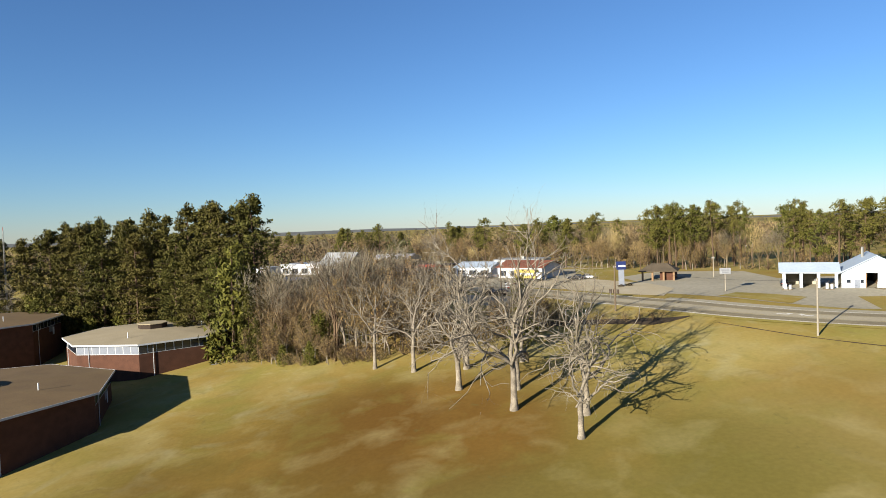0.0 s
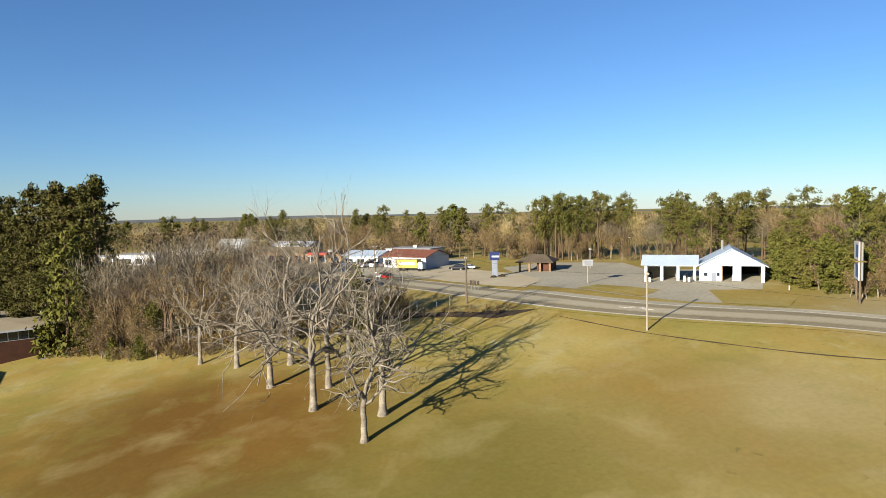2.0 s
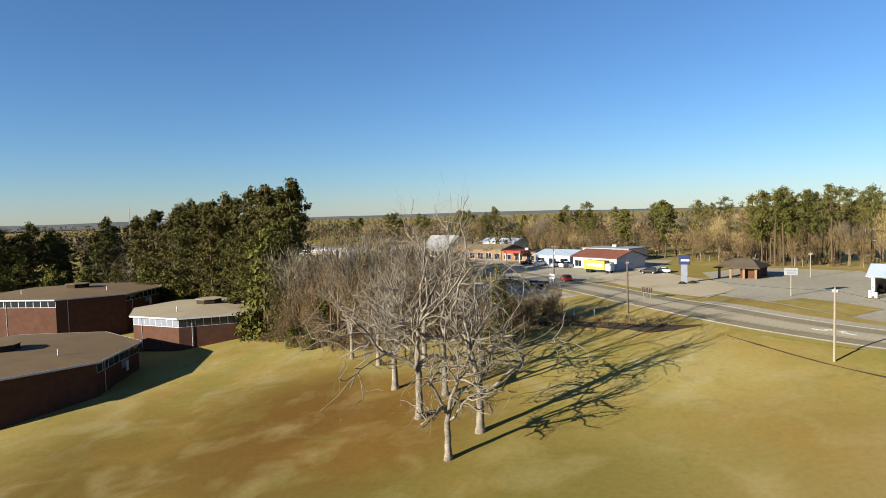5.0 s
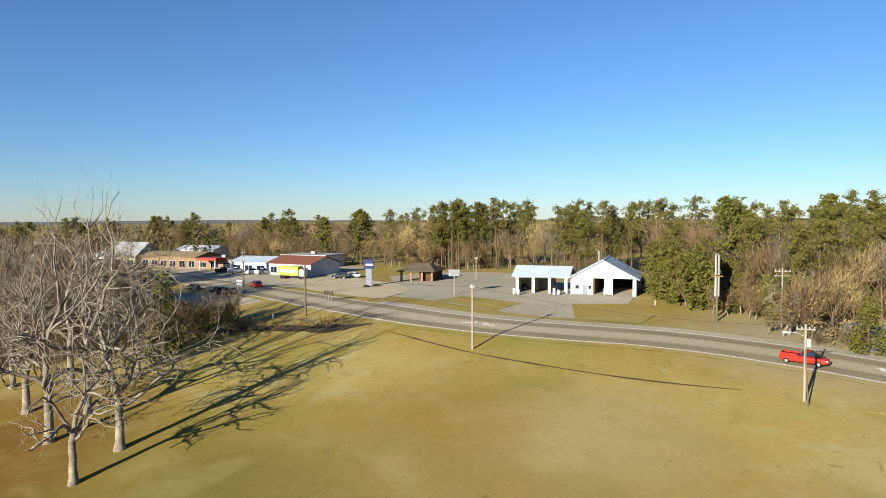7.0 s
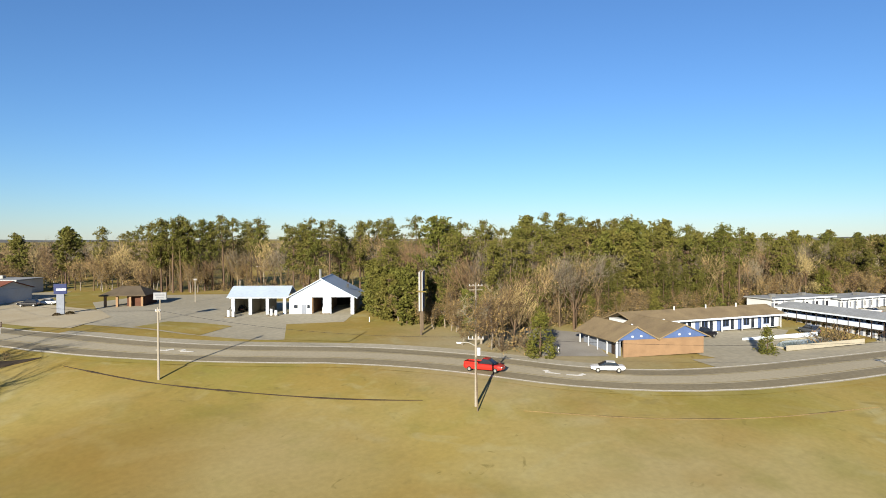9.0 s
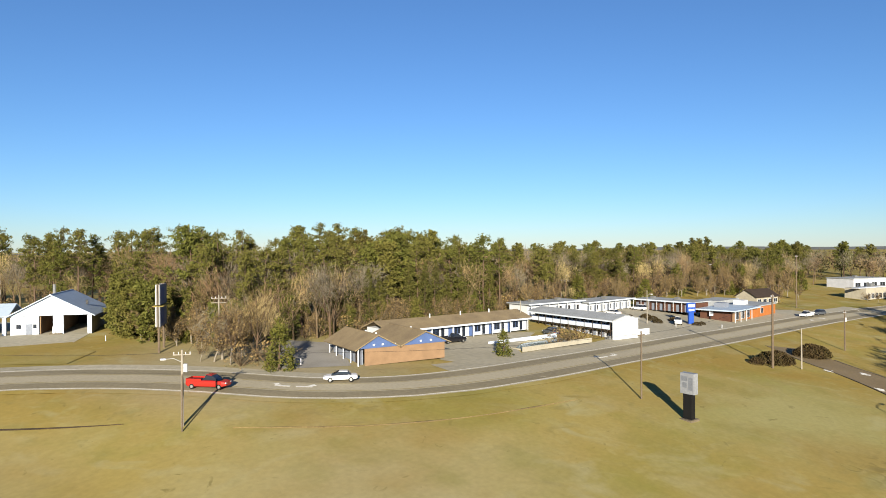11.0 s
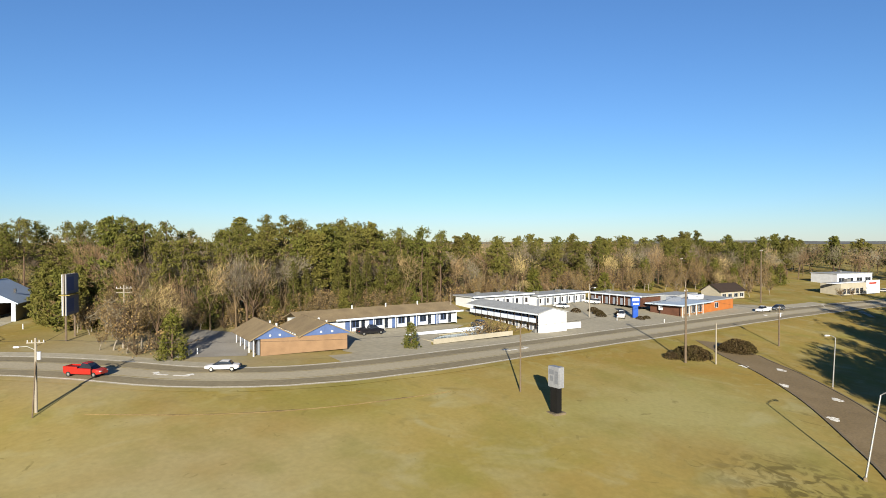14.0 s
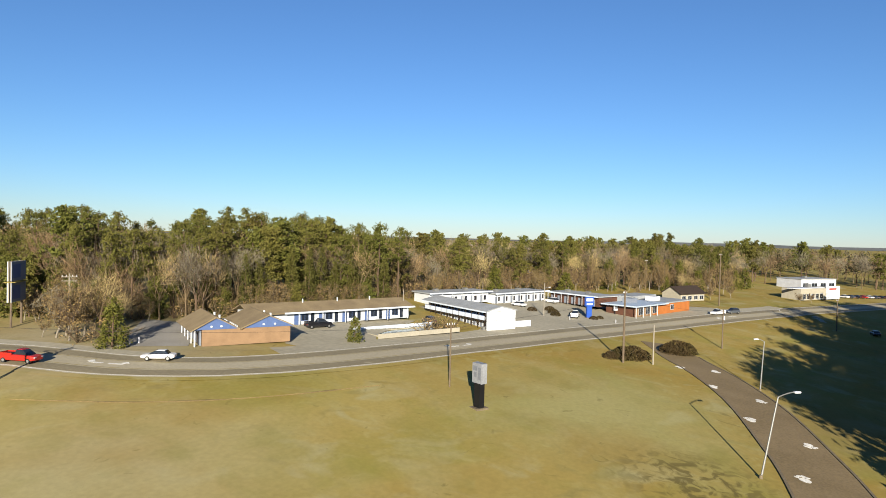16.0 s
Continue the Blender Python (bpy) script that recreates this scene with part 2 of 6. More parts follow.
def grass_mat():
    m = bpy.data.materials.new("dormant_lawn")
    m.use_nodes = True
    t = m.node_tree
    n, l = t.nodes, t.links
    b = n["Principled BSDF"]
    co = n.new("ShaderNodeTexCoord")

    def noise_at(scale, detail, lo, hi, dist=0.0):
        a = n.new("ShaderNodeTexNoise")
        a.inputs["Scale"].default_value, a.inputs["Detail"].default_value, a.inputs["Distortion"].default_value = scale, detail, dist
        l.new(co.outputs["Object"], a.inputs["Vector"])
        r = n.new("ShaderNodeMapRange")
        r.inputs["From Min"].default_value, r.inputs["From Max"].default_value = lo, hi
        l.new(a.outputs["Fac"], r.inputs["Value"])
        return r.outputs[0], a.outputs["Fac"]

    def blend(fac, a, c):
        x = n.new("ShaderNodeMix")
        x.data_type = "RGBA"
        l.new(fac, x.inputs["Factor"])
        for sock, v in (("A", a), ("B", c)):
            if isinstance(v, tuple):
                x.inputs[sock].default_value = (*v, 1)
            else:
                l.new(v, x.inputs[sock])
        return x.outputs["Result"]
    big, _ = noise_at(0.018, 3, 0.38, 0.62, 0.6)
    mid, _ = noise_at(0.07, 5, 0.48, 0.68, 0.4)
    pale, _ = noise_at(0.11, 6, 0.56, 0.72, 0.8)
    fine, raw = noise_at(1.6, 6, 0.3, 0.7)
    tiny, _ = noise_at(9.0, 3, 0.25, 0.75)
    c = blend(big, (0.267, 0.21, 0.0675), (0.236, 0.168, 0.043))
    c = blend(mid, c, (0.209, 0.182, 0.046))
    c = blend(pale, c, (0.281, 0.25, 0.122))
    worn, _ = noise_at(0.2, 6, 0.58, 0.76, 1.2)
    c = blend(worn, c, (0.19, 0.155, 0.0522))
    tuft, _ = noise_at(0.4, 5, 0.56, 0.85, 0.6)
    c = blend(tuft, c, (0.281, 0.24, 0.092))
    def zone(x, y, r0, r1):
        """One inside a ragged ring round a place in the lawn, fading outwards."""
        d = n.new("ShaderNodeVectorMath")
        d.operation = "DISTANCE"
        flat = n.new("ShaderNodeVectorMath")
        flat.operation = "MULTIPLY"
        flat.inputs[1].default_value = (1, 1, 0)
        l.new(co.outputs["Object"], flat.inputs[0])
        l.new(flat.outputs[0], d.inputs[0])
        d.inputs[1].default_value = (x, y, 0)
        w = n.new("ShaderNodeMath")
        w.operation = "MULTIPLY_ADD"
        w.inputs[1].default_value = r1 * 0.5
        l.new(wob, w.inputs[0])
        l.new(d.outputs["Value"], w.inputs[2])
        r = n.new("ShaderNodeMapRange")
        r.inputs["From Min"].default_value, r.inputs["From Max"].default_value = r1 + r1 * 0.25, r0 + r1 * 0.25
        r.inputs["To Max"].default_value = 0.85
        l.new(w.outputs[0], r.inputs["Value"])
        return r.outputs[0]
    def part_of(fac, share):
        x = n.new("ShaderNodeMath")
        x.operation = "MULTIPLY"
        x.inputs[1].default_value = share
        l.new(fac, x.inputs[0])
        return x.outputs[0]

    _, wob = noise_at(0.05, 5, 0.3, 0.7, 0.5)
    # first three: darker turf, deepened to include lens falloff and tree shade
    c = blend(zone(-8, 82, 20, 56), c, (0.0838, 0.051, 0.00983))
    c = blend(zone(8, 62, 4, 22), c, (0.114, 0.0893, 0.0277))
    c = blend(zone(36, 66, 8, 34), c, (0.114, 0.095, 0.0215))
    c = blend(zone(66, 62, 6, 26), c, (0.19, 0.143, 0.046))
    c = blend(zone(104, 36, 4, 26), c, (0.272, 0.235, 0.122))
    c = blend(zone(164, 12, 6, 27), c, (0.262, 0.24, 0.1))
    c = blend(zone(132, 46, 2, 12), c, (0.201, 0.18, 0.0448))
    c = blend(zone(67, 79, 3, 18), c, (0.191, 0.135, 0.0392))
    c = blend(zone(78, 68, 2, 16), c, (0.258, 0.21, 0.0952))
    c = blend(zone(126, 82, 10, 30), c, (0.281, 0.24, 0.153))
    # dark rust turf, deepened in colour for lens falloff too
    c = blend(zone(9, 97, 8, 26), c, (0.105, 0.054, 0.012))
    c = blend(zone(16, 86, 3, 12), c, (0.13, 0.072, 0.016))
    c = blend(zone(186, -18, 4, 22), c, (0.19, 0.15, 0.0552))
    # drifts of rust, straw and green, then sparse dark tufts
    rust, _ = noise_at(0.055, 4, 0.5, 0.7, 0.3)
    c = blend(part_of(rust, 0.45), c, (0.21, 0.135, 0.033))
    straw, _ = noise_at(0.1, 6, 0.52, 0.72, 0.3)
    c = blend(part_of(straw, 0.4), c, (0.29, 0.25, 0.115))
    green, _ = noise_at(0.13, 6, 0.54, 0.74, 0.4)
    c = blend(part_of(green, 0.4), c, (0.15, 0.14, 0.035))
    clump, _ = noise_at(0.3, 7, 0.66, 0.74, 1.8)
    c = blend(part_of(clump, 0.5), c, (0.1, 0.085, 0.028))
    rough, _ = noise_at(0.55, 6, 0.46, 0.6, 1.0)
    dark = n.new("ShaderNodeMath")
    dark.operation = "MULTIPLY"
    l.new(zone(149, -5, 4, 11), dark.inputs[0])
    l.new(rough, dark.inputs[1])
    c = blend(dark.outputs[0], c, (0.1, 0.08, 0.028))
    s = n.new("ShaderNodeVectorMath")
    s.operation = "SCALE"
    k = n.new("ShaderNodeMapRange")
    k.inputs["To Min"].default_value, k.inputs["To Max"].default_value = 0.93, 1.06
    l.new(fine, k.inputs["Value"])
    l.new(c, s.inputs[0])
    l.new(k.outputs[0], s.inputs["Scale"])
    l.new(s.outputs[0], b.inputs["Base Color"])
    b.inputs["Roughness"].default_value, b.inputs["Specular IOR Level"].default_value = 1.0, 0.05
    bp = n.new("ShaderNodeBump")
    bp.inputs["Strength"].default_value, bp.inputs["Distance"].default_value = 0.1, 0.05
    l.new(tiny, bp.inputs["Height"])
    l.new(bp.outputs[0], b.inputs["Normal"])
    return m


M["grass"] = grass_mat()

# ---- terrain ----
EDGE = [Vector(p) for p in ((-160.8, 506.2), (-10, 280), (25, 205), (44, 163), (55.2, 134.2), (66.0, 116.5), (76.9, 104.2), (87.0, 95.6), (98.1, 86.9), (107.0, 76.2), (115.5, 61.5), (127.2, 51.2),
                            (143.7, 44.9), (167.4, 40.2), (200.5, 34.5), (248.7, 26.5), (318.1, 10.5), (390, -11), (900, -170))]


def smooth_line(pts, step=4.0):
    """Points along a smooth line through pts."""
    out = []
    n = len(pts)
    for i in range(n - 1):
        p0, p1, p2, p3 = pts[max(i - 1, 0)], pts[i], pts[i + 1], pts[min(i + 2, n - 1)]
        k = max(2, int((p2 - p1).length / step))
        for j in range(k):
            t = j / k
            out.append(0.5 * (2 * p1 + (p2 - p0) * t + (2 * p0 - 5 * p1 + 4 * p2 - p3) * t * t + (3 * p1 - p0 - 3 * p2 + p3) * t ** 3))
    out.append(pts[-1])
    return out


ROAD_LINE = smooth_line(EDGE)
RA = np.array([p[:] for p in ROAD_LINE])


def road_distance(x, y):
    """Distance from the road's southern edge: negative on the field's side."""
    a, b = RA[:-1], RA[1:]
    e = b - a
    ll = (e ** 2).sum(1)
    q = np.array((x, y)) - a
    t = np.clip((q * e).sum(1) / ll, 0, 1)
    d = np.hypot(*(q - e * t[:, None]).T)
    i = int(np.argmin(d))
    return float(d[i]) if e[i, 0] * q[i, 1] - e[i, 1] * q[i, 0] > 0 else -float(d[i])


def height(x, y):
    d = road_distance(x, y)
    u = min(max(0.72 * x - 0.69 * y, -80), 160)
    p, q = min(max(x, -20), 230) / 100, min(max(y, -20), 130) / 100
    z = 2.163 + 1.441 * p + 2.355 * q + 1.275 * p * q - 0.922 * p * p + 0.606 * q * q + 0.107 * min(max(d, -130), 0) - 0.000227 * min(max(d, -90), 0) * u + 0.005 * min(max(d, 0), 70) + 0.0015 * u
    return z + 0.25 * (noise.noise(Vector((x * 0.02, y * 0.02, 3.1)))) * min(1.0, abs(d + 6) / 20)


def smesh(name, verts, faces, material, parent=None, smooth=False):
    me = bpy.data.meshes.new(name)
    me.from_pydata(verts, [], faces)
    me.materials.append(material)
    if smooth:
        me.shade_smooth()
    ob = new(name, me)
    ob.parent = parent
    return ob


def axis(lo, hi, fine_lo, fine_hi, step, grow=1.35):
    out = list(np.arange(fine_lo, fine_hi + 0.1, step))
    s, v = step, fine_hi
    while v < hi:
        s *= grow
        v += s
        out.append(v)
    s, v = step, fine_lo
    while v > lo:
        s *= grow
        v -= s
        out.insert(0, v)
    return [float(v) for v in out]


gx, gy = axis(-4500, 4500, -110, 330, 5.0), axis(-4500, 4500, -80, 260, 5.0)
gv = [(x, y, height(x, y)) for y in gy for x in gx]
gw = len(gx)
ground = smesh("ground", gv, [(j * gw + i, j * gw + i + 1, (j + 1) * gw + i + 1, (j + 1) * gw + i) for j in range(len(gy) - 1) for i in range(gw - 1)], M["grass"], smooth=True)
tagged(ground, "broad tan dormant lawn with green and bare patches", "lawn", kind="structure")


def tri_height(x, y):
    """Height of the ground mesh itself."""
    i = min(max(int(np.searchsorted(gx, x)) - 1, 0), gw - 2)
    j = min(max(int(np.searchsorted(gy, y)) - 1, 0), len(gy) - 2)
    u, v = (x - gx[i]) / (gx[i + 1] - gx[i]), (y - gy[j]) / (gy[j + 1] - gy[j])
    z = [gv[(j + b) * gw + i + a][2] for a, b in ((0, 0), (1, 0), (1, 1), (0, 1))]
    return (z[0] * (1 - u) + z[1] * u) * (1 - v) + (z[3] * (1 - u) + z[2] * u) * v


def strip(name, line, a, b, lift, material, parent=None, across=1, thick=0.0):
    """A band along a line of plan points, from offset a to offset b to its left, laid on the ground."""
    vs, fs = [], []
    n = len(line)
    for i, p in enumerate(line):
        d = (line[min(i + 1, n - 1)] - line[max(i - 1, 0)]).normalized()
        nrm = Vector((-d.y, d.x))
        for k in range(across + 1):
            q = p + nrm * (a + (b - a) * k / across)
            vs.append((q.x, q.y, tri_height(q.x, q.y) + lift))
    w = across + 1
    for i in range(n - 1):
        for k in range(across):
            fs.append((i * w + k, (i + 1) * w + k, (i + 1) * w + k + 1, i * w + k + 1))
    if thick:
        base = len(vs)
        vs += [(x, y, z - thick) for x, y, z in vs]
        for i in range(n - 1):
            fs.append((i * w, base + i * w, base + (i + 1) * w, (i + 1) * w))
            fs.append((i * w + across, (i + 1) * w + across, base + (i + 1) * w + across, base + i * w + across))
        fs += [(0, across, base + across, base), ((n - 1) * w + across, (n - 1) * w, base + (n - 1) * w, base + (n - 1) * w + across)]
    return smesh(name, vs, [f[::-1] for f in fs], material, parent)


def patch(name, corners, lift, material, parent=None, step=4.0):
    """A flat-laid area with the plan outline given, following the ground."""
    bm = bmesh.new()
    pts = smooth_poly(corners, step)
    vs = [bm.verts.new((p.x, p.y, 0)) for p in pts]
    bm.faces.new(vs)
    bmesh.ops.triangulate(bm, faces=bm.faces[:])
    xs, ys = [p.x for p in pts], [p.y for p in pts]
    for lo, hi, no in ((min(xs), max(xs), (1, 0, 0)), (min(ys), max(ys), (0, 1, 0))):
        v = math.ceil(lo / 5) * 5
        while v < hi:
            bmesh.ops.bisect_plane(bm, geom=bm.verts[:] + bm.edges[:] + bm.faces[:], plane_co=(v * no[0], v * no[1], 0), plane_no=no)
            v += 5
    for v in bm.verts:
        v.co.z = tri_height(v.co.x, v.co.y) + lift
    bmesh.ops.recalc_face_normals(bm, faces=bm.faces[:])
    if bm.faces and sum(f.normal.z for f in bm.faces) < 0:
        bmesh.ops.reverse_faces(bm, faces=bm.faces[:])
    return link(name, bm, material, parent)


def smooth_poly(corners, step):
    return [Vector(c) for c in corners]


def link(name, bm, material, parent=None, label="", smooth=False):
    me = bpy.data.meshes.new(name)
    bm.to_mesh(me)
    bm.free()
    me.materials.append(material)
    if smooth:
        me.shade_smooth()
    ob = new(name, me)
    ob.parent = parent
    if label:
        ob["label"] = label
    return ob


def part(name, bm, material, parent, label=""):
    return link(name, bm, material, parent, label)

# ---- building blocks ----


def thing(name, x, y, turn=0.0, label="", category="", group="", z=None, sink=0.0):
    """An empty at the base of a thing, on the ground; turn: degrees from +x of the thing's own x."""
    ob = new(name)
    ob.empty_display_size = 0.3
    ob.matrix_basis = pose(x, y, (tri_height(x, y) if z is None else z) - sink, 0, 0, turn)
    return tagged(ob, label, category, group)


def box(bm, x0, y0, z0, x1, y1, z1, bevel=0.0):
    r = bmesh.ops.create_cube(bm, size=1)
    for v in r["verts"]:
        v.co = Vector((x0 + (v.co.x + 0.5) * (x1 - x0), y0 + (v.co.y + 0.5) * (y1 - y0), z0 + (v.co.z + 0.5) * (z1 - z0)))
    if bevel:
        es = list({e for v in r["verts"] for e in v.link_edges})
        bmesh.ops.bevel(bm, geom=es, offset=bevel, segments=2, affect="EDGES")
    return bm


def boxes(*rows, bevel=0.0):
    bm = bmesh.new()
    for r in rows:
        box(bm, *r, bevel=bevel)
    return bm


def rod(bm, a, b, r0, r1=None, seg=8):
    """A tapered round rod from a to b."""
    a, b = Vector(a), Vector(b)
    r1 = r0 if r1 is None else r1
    d = b - a
    q = d.to_track_quat("Z", "Y").to_matrix().to_4x4()
    bmesh.ops.create_cone(bm, cap_ends=True, segments=seg, radius1=r0, radius2=r1, depth=d.length, matrix=Matrix.Translation((a + b) / 2) @ q)
    return bm


def rods(*rows, seg=8):
    bm = bmesh.new()
    for r in rows:
        rod(bm, *r, seg=seg)
    return bm


def poly(bm, pts, thick):
    """A plate from a loop of points, thickened along its own normal."""
    vs = [bm.verts.new(p) for p in pts]
    f = bm.faces.new(vs)
    f.normal_update()
    n = f.normal * thick
    ws = [bm.verts.new(v.co - n) for v in vs]
    bm.faces.new(ws[::-1])
    k = len(vs)
    for i in range(k):
        bm.faces.new((vs[i], ws[i], ws[(i + 1) % k], vs[(i + 1) % k]))
    return bm


def plate(pts, thick):
    return poly(bmesh.new(), pts, thick)


def gable_roof(parent, x0, x1, y0, y1, h, apex, material, over=0.5, thick=0.16, name="roof_slope"):
    """Two slopes with the ridge along y."""
    xm = (x0 + x1) / 2
    k = (apex - h) / (xm - x0)
    lo = h - k * over
    part(name, plate([(x0 - over, y0 - over, lo), (xm, y0 - over, apex), (xm, y1 + over, apex), (x0 - over, y1 + over, lo)], -thick), material, parent)
    part(name, plate([(xm, y0 - over, apex), (x1 + over, y0 - over, lo), (x1 + over, y1 + over, lo), (xm, y1 + over, apex)], -thick), material, parent)
    part("ridge_cap", boxes((xm - 0.15, y0 - over, apex + thick - 0.05, xm + 0.15, y1 + over, apex + thick + 0.05)), material, parent)


def window(parent, x, y, z, w, h, frame_m, side=-1, name="window", panes=1, axis="x"):
    """A framed window on a wall that faces -y (or -x), standing proud of it by a hand's width."""
    d = 0.06 * side

    def bx(u0, v0, z0, u1, v1, z1):
        return (u0, v0, z0, u1, v1, z1) if axis == "x" else (v0, u0, z0, v1, u1, z1)
    o = part(name, boxes(bx(x, y + min(d, 0), z, x + w, y + max(d, 0), z + 0.08), bx(x, y + min(d, 0), z + h - 0.08, x + w, y + max(d, 0), z + h), bx(x, y + min(d, 0), z, x + 0.07, y + max(d, 0), z + h),
                         bx(x + w - 0.07, y + min(d, 0), z, x + w, y + max(d, 0), z + h), *[bx(x + w * k / panes - 0.03, y + min(d, 0), z, x + w * k / panes + 0.03, y + max(d, 0), z + h) for k in range(1, panes)]), frame_m, parent)
    for k in range(panes):
        part("pane", boxes(bx(x + w * k / panes + 0.04, y + d * 0.5 - 0.01, z + 0.05, x + w * (k + 1) / panes - 0.04, y + d * 0.5 + 0.01, z + h - 0.05)), M["glass"], o)
    return o


# ---- road, drive and paved areas ----
ROAD_W = 11.6
road = strip("road", ROAD_LINE, 0, ROAD_W, 0.1, M["asphalt"], across=8, thick=0.3)
tagged(road, "three-lane asphalt highway with pale turn lane and dark wheel tracks", "road", kind="structure")
for a in (0.8, 8.1):
    strip("wheel_track", ROAD_LINE, a, a + 2.6, 0.112, M["tracks"], road, across=2)
strip("turf_edge", ROAD_LINE, -1.4, 0.03, 0.108, M["grass"], road, across=2)
strip("edge_line", ROAD_LINE, 0.35, 0.52, 0.122, M["paint"], road)
strip("edge_line", ROAD_LINE, ROAD_W - 0.5, ROAD_W - 0.3, 0.122, M["paint"], road)
strip("lane_line", ROAD_LINE, 3.75, 3.9, 0.118, M["yellow"], road)
strip("lane_line", ROAD_LINE, 7.7, 7.85, 0.118, M["yellow"], road)

for lo, hi in ((57, 122), (136, 330)):
    tagged(strip("paved_shoulder", [p for p in ROAD_LINE if lo < p.x < hi], ROAD_W - 0.2, ROAD_W + (2.6 if lo < 100 else 5.0), 0.075, M["lot"], across=3), "worn pale paved shoulder beside the highway", "road shoulder", kind="structure")


def road_point(x, y, off):
    """The point of the road nearest to (x, y), off metres in from its southern edge, and the road's direction there."""
    i = int(np.argmin(((RA - np.array((x, y))) ** 2).sum(1)))
    d = Vector(RA[min(i + 1, len(RA) - 1)] - RA[max(i - 1, 0)]).normalized()
    p = Vector(RA[i]) + Vector((-d.y, d.x)) * off
    return p, math.degrees(math.atan2(d.y, d.x))


def drape(bm, x, y, turn, lift):
    """Lays a flat marking, built round the origin, onto the ground at a place."""
    c, q = math.cos(radians(turn)), math.sin(radians(turn))
    for v in bm.verts:
        u, w = x + v.co.x * c - v.co.y * q, y + v.co.x * q + v.co.y * c
        v.co = Vector((u, w, tri_height(u, w) + lift + v.co.z))
    return bm


def turn_arrow(x, y, flip):
    p, a = road_point(x, y, 5.8)
    bm = bmesh.new()
    s = -1 if flip else 1
    poly(bm, [(-1.3, -0.25, 0), (0.5, -0.25, 0), (0.5, 0.25, 0), (-1.3, 0.25, 0)], -0.01)
    poly(bm, [(0.2, -0.25 * s, 0), (0.75, -0.25 * s, 0), (1.0, 0.6 * s, 0), (0.55, 0.6 * s, 0)][::s], -0.01)
    poly(bm, [(0.15, 0.55 * s, 0), (1.4, 0.55 * s, 0), (0.85, 1.4 * s, 0)][::s], -0.01)
    link("turn_arrow", drape(bm, p.x, p.y, a + (180 if flip else 0), 0.135), M["paint"], road)


for x, y, fl in ((78, 109.5, False), (80.5, 105.5, True), (118.5, 69.5, True), (122.5, 65.5, False), (170, 41, True), (175.3, 40, False), (277, 21, False), (284, 19, True)):
    turn_arrow(x, y, fl)

DRIVE = smooth_line([Vector(p) for p in ((220.5, 24), (210, 15.3), (202.2, 7.4), (189, -2.2), (173, -10.6), (156, -18.1), (120, -30), (80, -46), (30, -62))], 3.0)
drive = strip("driveway", DRIVE, -4.4, 4.4, 0.07, M["drive"], across=4, thick=0.25)
tagged(drive, "brown asphalt school driveway curving off the highway", "driveway", kind="structure")
for a, b in ((-4.75, -4.4), (4.4, 4.75)):
    k = strip("kerb", DRIVE[3:], a, b, 0.16, M["kerb"], drive, thick=0.3)


def paw_mark(x, y, turn, s=1.0):
    """A splash of white paint: one broad pad with smaller spots along one side."""
    bm = bmesh.new()
    rnd = random.Random(int(x * 7 + y))
    for cx, cy, r in ((0, 0, 0.55), (0.65, -0.45, 0.24), (0.85, -0.1, 0.26), (0.8, 0.3, 0.25), (0.5, 0.6, 0.22)):
        poly(bm, [(cx * s + r * s * rnd.uniform(0.8, 1.15) * math.cos(t), cy * s + r * s * rnd.uniform(0.8, 1.15) * math.sin(t), 0) for t in [k * math.tau / 10 for k in range(10)]], -0.01)
    link("paint_mark", drape(bm, x, y, turn, 0.09), M["paint"], drive)


for x, y, a in ((201.2, 13.2, 30), (206, 8.4, 210), (192.8, 4.9, 30), (192, -2.5, 210), (178.8, -4.2, 25), (174.8, -12.2, 205), (160.6, -14, 25), (155.5, -20.4, 205)):
    paw_mark(x, y, a, 1.25)

LOTS = []


def lot(name, corners, label, lift=0.05, m="lot", cat="parking lot"):
    o = patch(name, corners, lift, M[m])
    LOTS.append(o)
    return tagged(o, label, cat, kind="structure")


lot("car_park", ((69.5, 150), (77, 136), (84.5, 122), (92, 112), (96, 109), (104, 107), (119, 124), (131, 140), (128, 152), (112, 158), (118, 182), (98, 198), (82, 190), (78, 158)), "worn grey asphalt lot around the wash bays", 0.05)
lot("shop_lot", ((58, 170), (68, 190), (83, 230), (60, 240), (38, 300), (-40, 330), (-60, 290), (10, 250), (38, 200)), "pale grey paved lot before the shops", 0.045)
lot("south_lot", ((22, 195), (41, 167), (48, 153), (38, 152), (5, 215), (-30, 265), (-45, 255)), "pale paved lot with dark cars", 0.045)
lot("grass_island", ((79, 133.5), (86.5, 119.5), (94, 124.5), (86, 137)), "dry grass island with a pale kerb", 0.1, "grass", "lawn")
lot("grass_island", ((97, 108.5), (105, 101), (112, 107), (113, 117.5), (103, 121)), "dry grass verge before the white wash bays", 0.1, "grass", "lawn")
lot("sandy_verge", ((53, 188), (58, 166), (65, 148), (70, 140.5), (79, 152), (80, 168), (72, 195), (63, 203)), "pale sandy grass strip beside the highway", 0.09, "sand", "verge")
lot("gravel_pad", ((125, 76), (134, 70.5), (146, 86), (140, 96)), "grey gravel pad beside the brick motel", 0.05, "gravel", "gravel")
lot("motel_drive", ((148, 63.5), (149, 56), (160, 53.5), (168, 61), (188, 68), (186, 71.5), (161, 79)), "pale concrete motel forecourt", 0.05, "lot", "driveway")
lot("motel_lot", ((176, 54), (192, 51), (226, 46.3), (262, 37.5), (300, 31.5), (302, 36), (253, 42), (254, 54), (259, 72), (234, 77), (206, 82), (202, 58), (192, 53.5)), "wide grey motel car park with cracks", 0.05)


